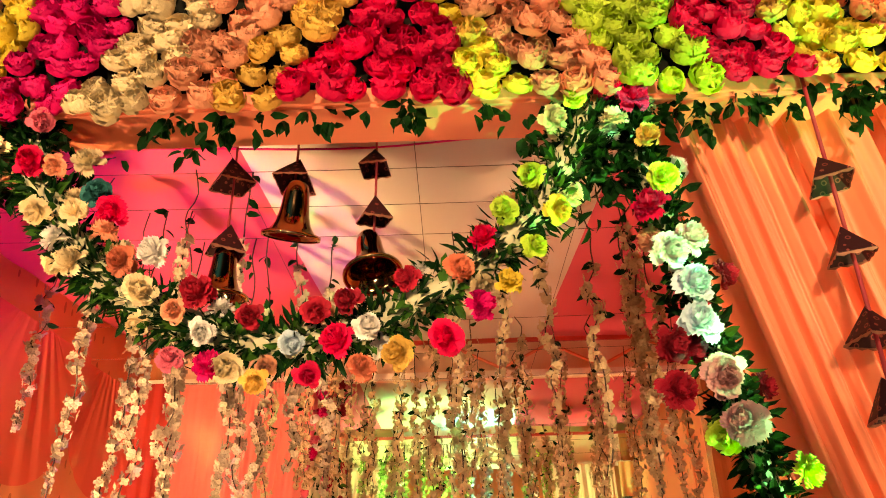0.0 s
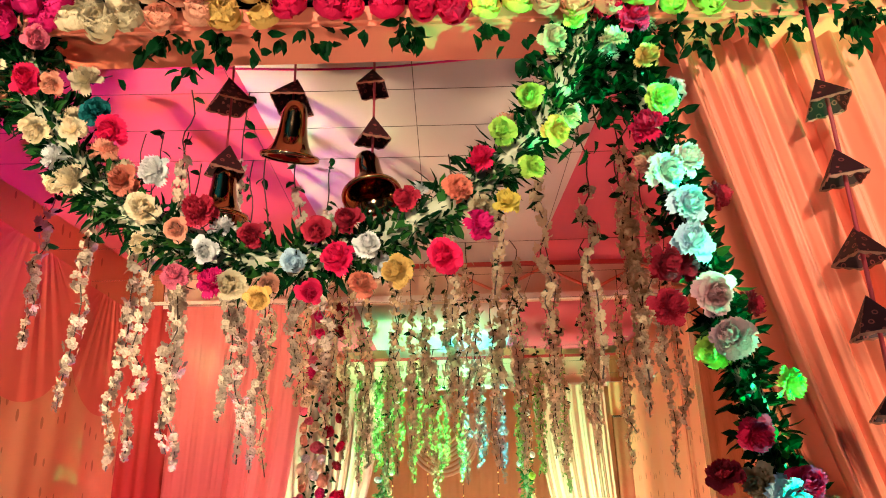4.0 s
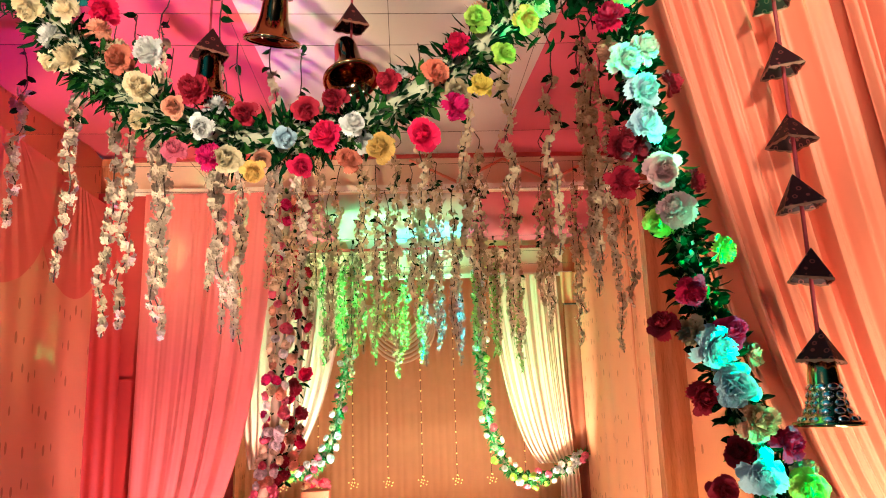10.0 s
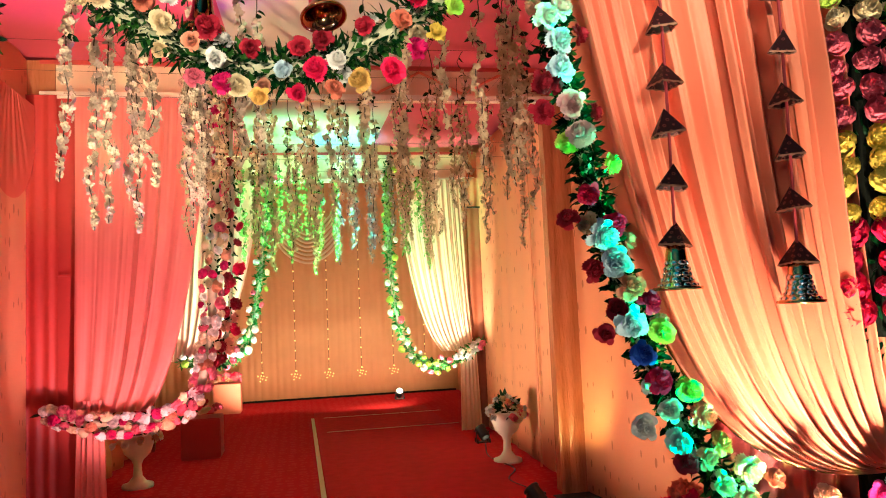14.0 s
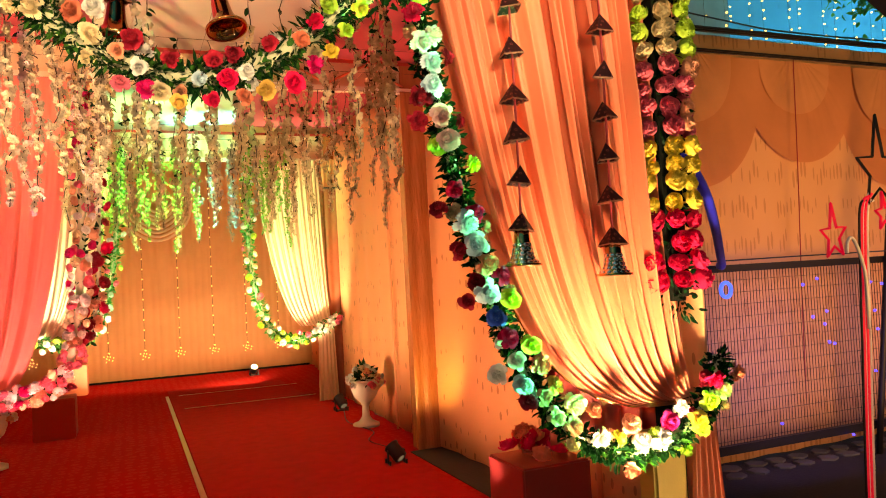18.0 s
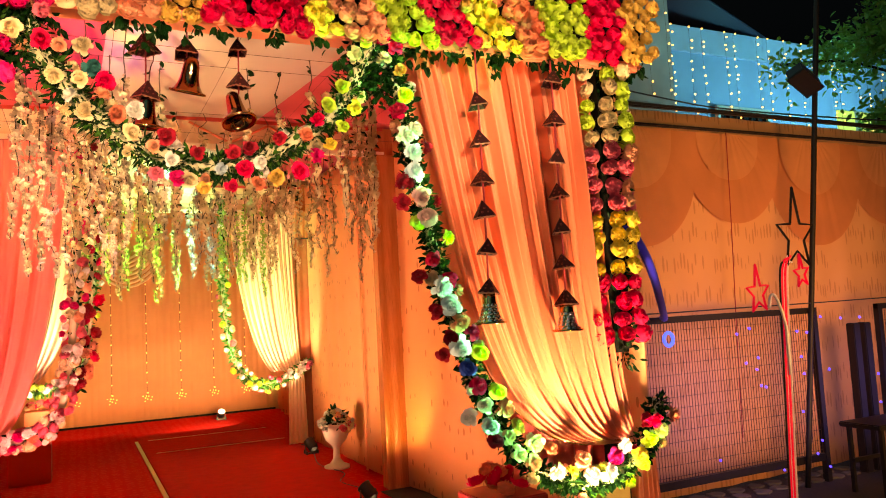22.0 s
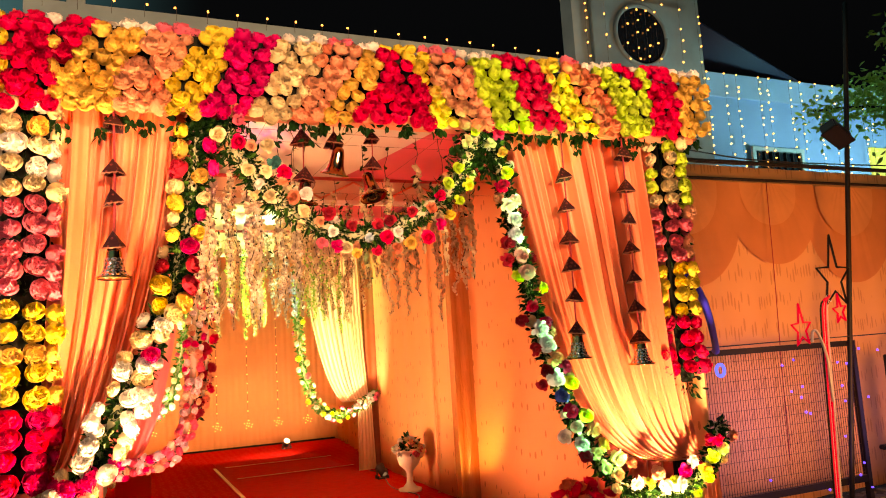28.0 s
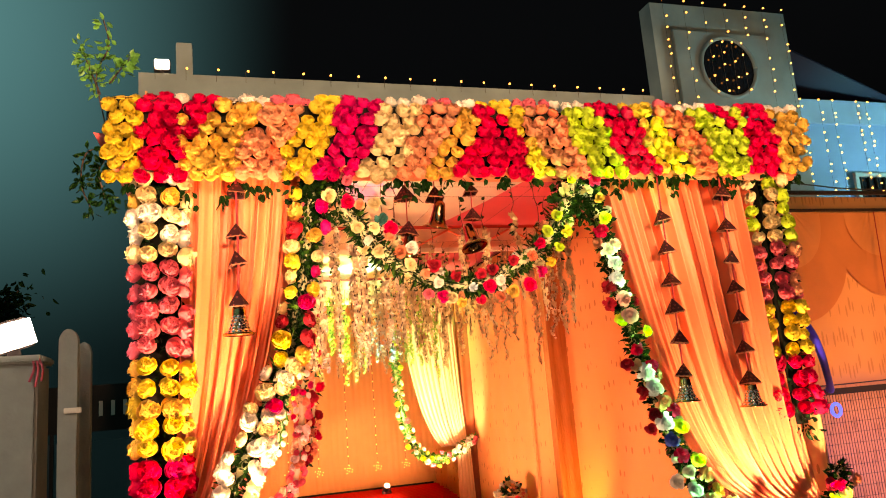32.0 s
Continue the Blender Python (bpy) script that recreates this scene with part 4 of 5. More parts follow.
def blossom_string(x, y, z_top, z_bot, seed, material, thick=0.045, dense=1.0, label="", bare=0.2, petal_size=0.015):
    r = random.Random(seed)
    t = thing("blossom_string", label, "flower string", "hanging blossom strings", (x, y, 0))
    n = 14
    pts = [(r.gauss(0, 0.012), r.gauss(0, 0.012), z_top + (z_bot - z_top) * i / (n - 1)) for i in range(n)]
    line = spline(pts, 80)
    part("vine", mesh_of("vine", *tube(pts, 0.0025, 30, 4), VINE), None, t)
    vs, fs, lv, lf = [], [], [], []
    count = int((z_top - z_bot) * 105 * dense)
    for _ in range(count):
        s = r.random()
        if s < bare:
            continue
        q, w = line[int(s * 79)]
        taper = 1.0 if s < 0.75 else 1.0 - 0.6 * (s - 0.75) * 4
        d = Vector((r.gauss(0, 1), r.gauss(0, 1), r.gauss(-0.2, 0.6))).normalized()
        c = q + d * thick * r.uniform(0.2, 1.0) * taper
        u = d.cross(Vector((0.3, 0.2, 1))).normalized()
        v = d.cross(u)
        size = petal_size * r.uniform(0.75, 1.25) * (0.65 + 0.35 * taper)
        a0 = r.random() * 6
        for k in range(4):
            a = a0 + k * 1.571
            p, o = u * math.cos(a) + v * math.sin(a), u * math.cos(a + 1.57) + v * math.sin(a + 1.57)
            i = len(vs)
            vs.extend([c, c + p * size * 0.5 + o * size * 0.5 + d * size * 0.2, c + p * size * 1.0 + o * size * 0.42 + d * size * 0.35, c + p * size * 1.15 + d * size * 0.22,
                       c + p * size * 1.0 - o * size * 0.42 + d * size * 0.35, c + p * size * 0.5 - o * size * 0.5 + d * size * 0.2])
            fs.append((i, i + 1, i + 2, i + 3, i + 4, i + 5))
    tagged(part("blossoms", mesh_of("blossoms", vs, fs, material, smooth=False), None, t), kind="stuff")
    for _ in range(int(4 * dense)):
        q, w = line[int(r.uniform(0, 0.5) * 79)]
        d = Vector((r.gauss(0, 1), r.gauss(0, 1), r.gauss(-0.5, 0.5))).normalized()
        add_leaf(lv, lf, q, d, 0.05, 0.024, r)
    tagged(part("leaves", mesh_of("leaves", lv, lf, LEAF, smooth=False), None, t), kind="stuff")
    return t


net = thing("wire_net", "net of thin wires strung under the ceiling", "wire net")
for y in (0.5, 0.75, 1.0, 2.0, 2.55, 3.1):
    part("wire", mesh_of("wire", *tube([(-2.0, y, 3.06), (0, y, 3.04), (2.02, y, 3.06)], 0.0012, 10, 4), VINE), None, net)
for y in (4.6, 5.3, 6.0):
    part("wire", mesh_of("wire", *tube([(-2.05, y, 3.06), (0, y, 3.04), (2.02, y, 3.06)], 0.0012, 10, 4), VINE), None, net)
for x in (-1.2, -0.6, 0.0, 0.6, 1.2):
    part("wire", mesh_of("wire", *tube([(x, 0.1, 3.06), (x, 1.7, 3.04), (x, 3.4, 3.06)], 0.0012, 10, 4), VINE), None, net)
tagged(part("pink_ribbon", mesh_of("pink_ribbon", *tube([(-1.95, 0.4, 3.1), (-0.9, 0.4, 3.085), (-0.2, 0.4, 3.06), (0.4, 0.4, 3.1), (2.05, 0.4, 3.2)], 0.004, 20, 5), PETAL["magenta"]), None, None), "thin pink ribbon strung across the passage", "ribbon")
r = random.Random(70)
PALE, GREEN_LIT = "string of small cream silk blossoms hanging from the ceiling", "string of small silk blossoms, coloured as lit green, hanging from the ceiling"
for x, y, zb in [(-1.45, 1.0, 2.3), (-1.02, 0.5, 2.0), (-0.93, 0.75, 1.88), (-0.83, 0.75, 1.9), (-0.74, 0.5, 1.98), (-0.66, 1.0, 1.88), (-0.56, 0.5, 1.96), (-0.6, 1.0, 1.85), (-0.98, 0.75, 1.85), (-0.88, 1.0, 1.86),
                 (-0.42, 0.75, 2.1), (-0.35, 1.0, 2.05), (0.12, 1.0, 2.05), (0.42, 0.75, 2.25), (0.6, 0.75, 2.1), (0.68, 0.5, 2.05), (0.78, 1.0, 2.2), (0.86, 1.0, 2.1), (0.3, 1.0, 2.1), (0.72, 0.75, 2.0)]:
    blossom_string(x, y, 3.045, zb, r.randrange(9999), BLOSSOM_PALE if x < -0.3 else BLOSSOM, 0.024, 2.0, label=PALE, bare=0.25, petal_size=0.0138 if x < -0.3 else 0.0125)
for k in range(32):
    x = -0.85 + 2.2 * (k + r.uniform(0.1, 0.9)) / 32
    blossom_string(x, (2.0, 2.55, 3.1)[k % 3], 3.045, r.uniform(1.85, 2.3), r.randrange(9999), BLOSSOM, 0.036, 1.8, label=PALE, bare=0.15, petal_size=0.0125)
for k in range(33):
    x = -0.8 + 2.0 * (k + r.uniform(0.1, 0.9)) / 33
    blossom_string(x, (4.6, 5.3, 6.0)[k % 3], 3.045, r.uniform(1.85, 2.35), r.randrange(9999), BLOSSOM_PALE if 0.2 < x < 0.7 else BLOSSOM_GREEN_LIT if k % 3 else BLOSSOM, 0.05, 1.8, label=GREEN_LIT if k % 3 and not 0.2 < x < 0.7 else PALE, bare=0.1, petal_size=0.0145)

# ---- passage curtains and garlands ----
dr = thing("drape", "coral sheer drape tied back inside the passage", "drape", "passage drapes")
drape("cloth", PINK_CLOTH, dr, (-1.74, 3.3, 3.1), (-0.84, 3.3, 3.1), (-1.5, 3.25, 0.86), 6, 0.026, 71, nu=160, gather=0.5, sag=0.3)
hung("tail", PINK_CLOTH, (-1.72, 3.24), (-1.55, 3.24), 0.0, 0.95, 5, 0.02, 72, dr, flare=0.3)
tagged(hung("side_curtain", RED_CLOTH, (-2.14, 3.36), (-1.6, 3.36), 0.0, 3.12, 2, 0.006, 73), "dark red cloth panel beside the drape", "cloth panel")
dr = thing("drape", "cream satin drape tied back at the far frame", "drape", "passage drapes")
drape("cloth", CREAM_CLOTH, dr, (1.0, 6.66, 3.05), (1.8, 6.66, 3.05), (1.68, 6.6, 0.95), 10, 0.026, 74, nu=160, gather=0.4, sag=0.4)
hung("tail", CREAM_CLOTH, (1.7, 6.58), (1.9, 6.58), 0.0, 1.0, 5, 0.02, 75, dr, flare=0.3)
dr = thing("drape", "cream satin drape tied back at the far frame", "drape", "passage drapes")
drape("cloth", CREAM_CLOTH, dr, (-0.62, 6.66, 3.05), (-1.8, 6.66, 3.05), (-1.45, 6.6, 1.0), 10, 0.026, 76, nu=160, gather=0.4, sag=0.4)

tagged(part("panel_seam", box(-2.1, -1.62, 3.335, 3.345, 1.82, 1.835), RED_CLOTH, None), "stitched seam across the red panel", "hem", kind="structure")
PINKS = ["pink", "white", "cream", "white", "peach", "pink", "magenta", "cream"]
garland("flower_garland", "rope of pink cloth roses round the coral drape", [(-0.76, 3.24, 3.1), (-0.77, 3.22, 2.4), (-0.8, 3.22, 1.79), (-0.84, 3.22, 1.3), (-0.95, 3.2, 0.92), (-1.2, 3.18, 0.8), (-1.55, 3.18, 0.79), (-1.9, 3.2, 0.9)],
        150, PINKS, 77, kind="ruffle", size=0.085, spread=0.055, leaves=260, core=0.03, group="passage garlands")
garland("flower_garland", "thin rope of dark red cloth roses beside the coral drape", [(-0.66, 3.3, 3.1), (-0.67, 3.3, 2.2), (-0.7, 3.3, 1.5), (-0.78, 3.3, 1.15)], 30, ["crimson", "crimson", "red", "peach"], 78, kind="rose", size=0.075, spread=0.04, leaves=120, core=0.015, group="passage garlands")
FARMIX = ["white", "white", "cream", "lime", "white", "pink"]
garland("flower_garland", "rope of cream and green cloth flowers at the far frame", [(0.9, 6.55, 3.2), (0.88, 6.55, 2.3), (0.93, 6.55, 1.5), (1.1, 6.55, 0.95), (1.4, 6.52, 0.8), (1.75, 6.52, 0.92), (1.95, 6.55, 1.05)], 50, FARMIX, 79, kind="ruffle", size=0.09, spread=0.07, leaves=1200, green=LEAF_FRESH, group="passage garlands")
garland("flower_garland", "rope of cream and green cloth flowers at the far frame", [(-0.5, 6.55, 3.1), (-0.58, 6.55, 2.35), (-0.68, 6.55, 1.6), (-0.85, 6.55, 1.1), (-1.15, 6.52, 0.95), (-1.5, 6.52, 1.0)], 42, FARMIX, 80, kind="ruffle", size=0.09, spread=0.07, leaves=1000, green=LEAF_FRESH, group="passage garlands")


def uplight(x, y, turn):
    t = thing("stage_light", "black floor spotlight with a yoke", "spotlight", "floor spotlights", (x, y, 0))
    vs, fs = lathe([(0.05, -0.1), (0.075, -0.09), (0.075, 0.06), (0.085, 0.07), (0.085, 0.085), (0.07, 0.085)], 18)
    h = part("housing", mesh_of("housing", vs, fs, BLACK), None, t)
    h.matrix_basis = pose(0, 0, 0.14, 50 if turn == 0 else -50, 0, turn)
    vs, fs = lathe([(0.0, 0.07), (0.07, 0.07)], 18)
    lens = part("lens", mesh_of("lens", vs, fs, LENS), None, h)
    part("base", box(-0.09, 0.09, -0.06, 0.06, 0.0, 0.015, 0.004), BLACK, t)
    for s in (-0.095, 0.085):
        part("yoke_arm", box(s, s + 0.01, -0.02, 0.02, 0.0, 0.16), BLACK, t)
    for s, q in ((-0.1, -0.08), (0.08, -0.08), (-0.1, 0.06), (0.08, 0.06)):
        part("foot", box(s, s + 0.02, q, q + 0.02, -0.0, 0.06), BLACK, t)
    t.scale = (0.75, 0.75, 0.75)
    return t


LENS = glow("lamp_lens", (1.0, 0.85, 0.5), 5)
for x, y, a in ((1.44, 2.97, 30), (1.72, 5.72, 20), (-1.45, 2.6, -30), (-1.55, 2.25, -30), (1.39, 10.05, 0)):
    uplight(x, y, a)


def urn(x, y, seed):
    t = thing("flower_urn", "white pedestal urn filled with pale flowers", "urn", "urns", (x, y, 0))
    part("urn", mesh_of("urn", *lathe([(1.12 * a, z) for a, z in [(0.0, 0.0), (0.12, 0.0), (0.12, 0.03), (0.07, 0.05), (0.035, 0.1), (0.03, 0.2), (0.045, 0.24), (0.1, 0.3), (0.125, 0.38), (0.12, 0.44), (0.14, 0.46), (0.14, 0.475), (0.11, 0.47), (0.1, 0.4), (0.0, 0.38)]], 24), PLASTER), None, t)
    r = random.Random(seed)
    for _ in range(38):
        a, d = r.random() * 6.3, 0.2 * math.sqrt(r.random())
        flower(t, r.choice(["white", "cream", "white", "cream", "white", "peach", "pink"]), (d * math.cos(a), d * math.sin(a), 0.62 - 0.9 * d * d / 0.17 + r.uniform(-0.05, 0.03)), (math.cos(a) * d * 9, math.sin(a) * d * 9, 1), 0.07, r)
    leaves_part(t, [(Vector((0, 0, 0.5)), Vector((0, 0, 1)))], 90, 0.16, 0.08, r, hang=-0.5)
    return t


urn(1.7, 4.65, 81)
urn(-1.66, 4.9, 82)


def flower_box(x, y, seed, h=0.38):
    t = thing("flower_box", "square cloth-covered stand topped with roses", "planter", "flower stands", (x, y, 0))
    part("box", box(-0.2, 0.2, -0.2, 0.2, 0, h, 0.01), RED_CLOTH if seed % 2 else PEACH_CLOTH, t)
    r = random.Random(seed)
    for _ in range(22):
        flower(t, r.choice(["red", "salmon", "crimson", "red"] if h > 0.45 else ["pink", "peach", "red", "cream", "crimson"]), (r.uniform(-0.17, 0.17), r.uniform(-0.17, 0.17), h + 0.03 + r.uniform(0, 0.09)), (r.gauss(0, 0.5), r.gauss(0, 0.5), 1), 0.1, r, "rose")
    return t


flower_box(1.5, 0.75, 83, 0.5)
flower_box(-1.25, 6.2, 85, 0.42)
flower_box(-1.3, 9.8, 86, 0.45)

# fairy lights on the back cloth
for k in range(8):
    x = -1.95 + 0.56 * k
    t = thing("fairy_light_strand", "hanging strand of tiny warm lights on the back cloth", "string light", "back wall lights", (x, 10.84, 0))
    part("wire", mesh_of("wire", *tube([(0, 0, 3.7), (0, 0, 2), (0, 0, 0.45)], 0.003, 6, 4), VINE), None, t)
    bm = bmesh.new()
    for j in range(18):
        bmesh.ops.create_icosphere(bm, subdivisions=1, radius=0.013, matrix=Matrix.Translation((0, -0.01, 0.5 + j * 0.17)))
    for j in range(9):
        a, q = j * 0.7, (0.075, 0.03)[j % 2]
        bmesh.ops.create_icosphere(bm, subdivisions=1, radius=0.013, matrix=Matrix.Translation((q * math.cos(a), -0.01, 0.42 + q * math.sin(a))))
    tagged(part("bulb_chain", bm, BULB_FAIRY, t), kind="stuff")
sw = thing("cloth_swag", "gathered fan of cream cloth high on the back wall", "swag", "", (0.0, 10.83, 0))
for k in range(8):
    z, w = 2.75 + 0.07 * k, 0.6 - 0.02 * k
    part("fold", mesh_of("fold", *tube([(-w, 0, 3.3), (-w * 0.8, 0, z - 0.12), (0, -0.03, z - 0.42), (w * 0.8, 0, z - 0.12), (w, 0, 3.3)], 0.022, 24, 8), CREAM_CLOTH), None, sw)

# ---- yard to the right: mesh fence, cloth screen, building ----
SCREEN_CLOTH = printed("printed_screen_cloth", (0.69, 0.37, 0.18), (0.3, 0.1, 0.03), 0.042, 0.45, (1, 0, 0.16), dot=0.27)
screen = wall("cloth_screen", (12.0, 1.75), (2.3, 1.55), 0.0, 3.2, SCREEN_CLOTH, "peach printed cloth screen behind the mesh fence", 22, 0.012, 90)
part("screen_rail", box(2.3, 12.0, 1.47, 1.52, 3.2, 3.235, 0.01), BLACK, None)
tagged(bpy.data.objects["screen_rail"], "dark pole along the top of the screen", "rail", kind="structure")
part("screen_lower_rail", box(2.3, 12.0, 1.44, 1.475, 3.03, 3.055, 0.008), BLACK, None)
tagged(bpy.data.objects["screen_lower_rail"], "thin dark rail under the head of the screen", "rail", kind="structure")
SCALLOP = mat("scallop_cloth", (0.6, 0.24, 0.105), 0.7, var=0.25, scale=3, through_light=0.25)
SCALLOP_PALE = mat("scallop_pale_cloth", (0.66, 0.3, 0.14), 0.7, var=0.25, scale=3, through_light=0.25)


def fan(cx, y, half, drop, material, parent, seed):
    """A half-round of cloth gathered at its head, with pleats that run down from it."""
    r = random.Random(seed)
    vs, fs, n, m = [], [], 60, 8
    ph = r.random() * 6
    jag = [r.uniform(0.1, 1.5) for _ in range(n // 4 + 1)]
    for i in range(n + 1):
        a = math.pi * i / n
        pleat = math.sin(i * 1.1 + ph) + 0.6 * math.sin(i * 2.3 + ph * 2)
        for s in range(m + 1):
            q = s / m
            rx, rz = (0.35 + 0.65 * q) * half, q * drop
            vs.append((cx - rx * math.cos(a), y + 0.006 * pleat * jag[i // 4] * (1 - 0.6 * q) * math.sin(a), 3.035 - rz * math.sin(a) ** 0.8))
    for i in range(n):
        for s in range(m):
            a = i * (m + 1) + s
            fs.append((a, a + 1, a + m + 2, a + m + 1))
    part("fan", mesh_of("fan", vs, fs, material), None, parent)


for k, (cx, drop, half) in enumerate(((3.4, 1.0, 0.68), (4.5, 0.8, 0.6), (5.6, 1.0, 0.68), (6.7, 0.8, 0.6), (7.8, 1.0, 0.68))):
    val = thing("scallop_valance", "overlapping half-round fans of peach cloth on the screen", "valance", "screen valances")
    back = 1.55 + 0.0206 * (cx - 3.1) - 0.022
    fan(cx, back - 0.012 * (k % 2), half, drop, SCALLOP, val, 300 + k)
    fan(cx - 0.05, back - 0.026, half * 0.62, drop * 0.52, SCALLOP_PALE, val, 320 + k)
CORAL_SHEER = mat("coral_sheer", (0.7, 0.16, 0.1), 0.7, var=0.12, scale=3, through_light=0.25)
for cy, off, drop, half in ((0.75, 1.9, 0.72, 0.62), (1.85, 1.955, 0.78, 0.6), (2.85, 2.005, 0.72, 0.5)):
    val = thing("scallop_valance", "half-round fan of coral cloth on the passage wall", "valance", "passage valances")
    val.matrix_basis = pose(0, 0, 0, 0, 0, 90)
    fan(cy, off, half, drop, CORAL_SHEER, val, int(cy * 100))
edge = tagged(new("paving_strip"), "strip of pale broken stone along the fence foot", "paving", kind="structure")
r = random.Random(340)
STONE = mat("pale_paving_stone", (0.09, 0.09, 0.075), 0.85, var=0.35, scale=8, bump=0.3, bscale=30, island=0.3)
for k in range(44):
    x, y = 2.5 + 0.11 * k + r.uniform(-0.02, 0.02), 1.36 + (0.11 if k % 2 else -0.05)
    bm = bmesh.new()
    w = [bm.verts.new((x + 0.085 * math.cos(6.283 * q / 6 + 0.3) * r.uniform(0.75, 1.15), y + 0.07 * math.sin(6.283 * q / 6 + 0.3) * r.uniform(0.75, 1.15), -0.006)) for q in range(6)]
    f = bm.faces.new(w)
    g = bmesh.ops.extrude_face_region(bm, geom=[f])
    bmesh.ops.translate(bm, vec=(0, 0, -0.03), verts=[v for v in g["geom"] if isinstance(v, bmesh.types.BMVert)])
    bmesh.ops.recalc_face_normals(bm, faces=bm.faces)
    part("stone", bm, STONE, edge)


WIRE = mat("mesh_wire", (0.06, 0.04, 0.025), 0.4, metal=0.5, var=0.3, scale=12)


def fence_panel(x0, x1, y, z0, z1, label):
    t = thing("mesh_fence", label, "fence", "fence panels")
    for a, b, c, d in ((x0, x1, z1 - 0.05, z1), (x0, x1, z0, z0 + 0.06)):
        part("rail", box(a, b, y - 0.02, y + 0.02, c, d), IRON, t)
    for x in (x0, x1 - 0.05):
        part("fence_post", box(x, x + 0.05, y - 0.025, y + 0.025, -0.02, z1), IRON, t)
    bm = bmesh.new()
    for k in range(1, int((x1 - x0) / 0.029)):
        x = x0 + k * 0.029
        add_box(bm, x, x + 0.004, y - 0.002, y + 0.001, z0, z1)
    for k in range(1, int((z1 - z0) / 0.085)):
        z = z0 + k * 0.085
        add_box(bm, x0, x1, y + 0.001, y + 0.004, z, z + 0.0028)
    tagged(part("wire_mesh", bm, WIRE, t, "dark wire mesh"), kind="stuff")
    return t


fence_panel(2.45, 5.0, 1.25, 0.16, 1.46, "dark iron mesh fence panel before the cloth screen")
fence_panel(5.75, 7.6, 1.2, 0.2, 1.46, "dark iron mesh fence panel before the cloth screen")
gp = thing("gate_posts", "pair of dark iron uprights between the fence panels", "post")
for x in (5.4, 5.55):
    part("upright", box(x, x + 0.09, 1.18, 1.26, 0, 1.3, 0.008), IRON, gp)
tagged(part("light_pole", mesh_of("light_pole", *tube([(4.66, 1.2, -0.02), (5.06, 1.2, 2.4), (5.47, 1.2, 4.9)], 0.024, 12, 10), IRON), None, None), "tall dark iron pole by the fence", "pole")
led = thing("led_cluster", "small scattered violet lights on the fence", "string light", "", (0, 0, 0))
bm = bmesh.new()
r = random.Random(91)
for _ in range(46):
    bmesh.ops.create_icosphere(bm, subdivisions=1, radius=0.012, matrix=Matrix.Translation((r.uniform(3.4, 7.2), 1.2, r.uniform(0.1, 1.4))))
tagged(part("bulb_chain", bm, BULB_BLUE, led), kind="stuff")
ring = thing("ring_lantern", "round hanging lantern glowing blue on the fence", "lantern", "", (3.29, 1.2, 1.29))
vs, fs = tube([(0.045 * math.cos(a), 0, 0.05 * math.sin(a)) for a in np.linspace(0, 6.28, 12)], 0.014, 40, 8)
part("lantern_ring", mesh_of("lantern_ring", vs, fs, glow("ring_blue", (0.04, 0.12, 1.0), 1.4)), None, ring)

WHITE_TUBE = mat("white_tube", (0.7, 0.68, 0.7), 0.4)
star_pole = thing("star_stand", "curved red neon post with outlined stars", "light stand", "", (3.43, 0.3, 0))
for dx, m, thick in ((-0.017, NEON, 0.01), (0.013, NEON, 0.009), (0.034, WHITE_TUBE, 0.008), (-0.002, WHITE_TUBE, 0.004), (-0.033, IRON, 0.007)):
    part("stem", mesh_of("stem", *tube([(-0.02 + dx, 0, -0.02), (0.01 + dx, 0, 0.5), (0.04 + dx, 0, 0.95), (0.08 + dx, 0, 1.57), (0.11 + dx, 0, 1.78), (0.17 + dx * 0.5, 0, 1.87 - 2 * abs(dx))], thick, 28, 10), m), None, star_pole)


def star(cx, cz, rad, m, lean):
    pts = []
    for k in range(11):
        a = math.pi / 2 + lean + math.pi * k / 5
        q = rad * (1.0 if k % 2 == 0 else 0.42) * (1.35 if k in (0, 10) else 1)
        pts.append((cx + q * math.cos(a) * 0.75, 0, cz + q * math.sin(a)))
    vs, fs = [], []
    n = len(pts) - 1
    for k in range(n):
        p, a, z = Vector(pts[k]), Vector(pts[k - 1 if k else n - 1]), Vector(pts[k + 1])
        miter = ((a - p).normalized() + (z - p).normalized()).normalized() * 0.01
        for o in (miter, Vector((0, -0.011, 0)), -miter, Vector((0, 0.011, 0))):
            vs.append(p + o)
    for k in range(n):
        for s in range(4):
            q = [s, (s + 1) % 4]
            w = [(2 - e) % 4 for e in q]
            fs.append((k * 4 + q[0], k * 4 + q[1], ((k + 1) % n) * 4 + w[1], ((k + 1) % n) * 4 + w[0]))
    bm = mesh_of("star", vs, fs, m, smooth=False)
    part("star", bm, m, star_pole, "outline star of bent tube")


part("loop", mesh_of("loop", *tube([(-0.1, -0.03, 1.5), (-0.085, -0.03, 1.57), (-0.045, -0.03, 1.58), (0.0, -0.03, 1.5), (0.035, -0.03, 1.38), (0.045, -0.025, 1.25), (0.05, -0.02, 1.05)], 0.01, 30, 8), WHITE_TUBE), None, star_pole, "loose white cable loop")
star(0.25, 1.98, 0.25, IRON, 0.0)
star(-0.16, 1.6, 0.14, NEON, 0.05)
star(0.27, 1.72, 0.1, NEON, 0.1)

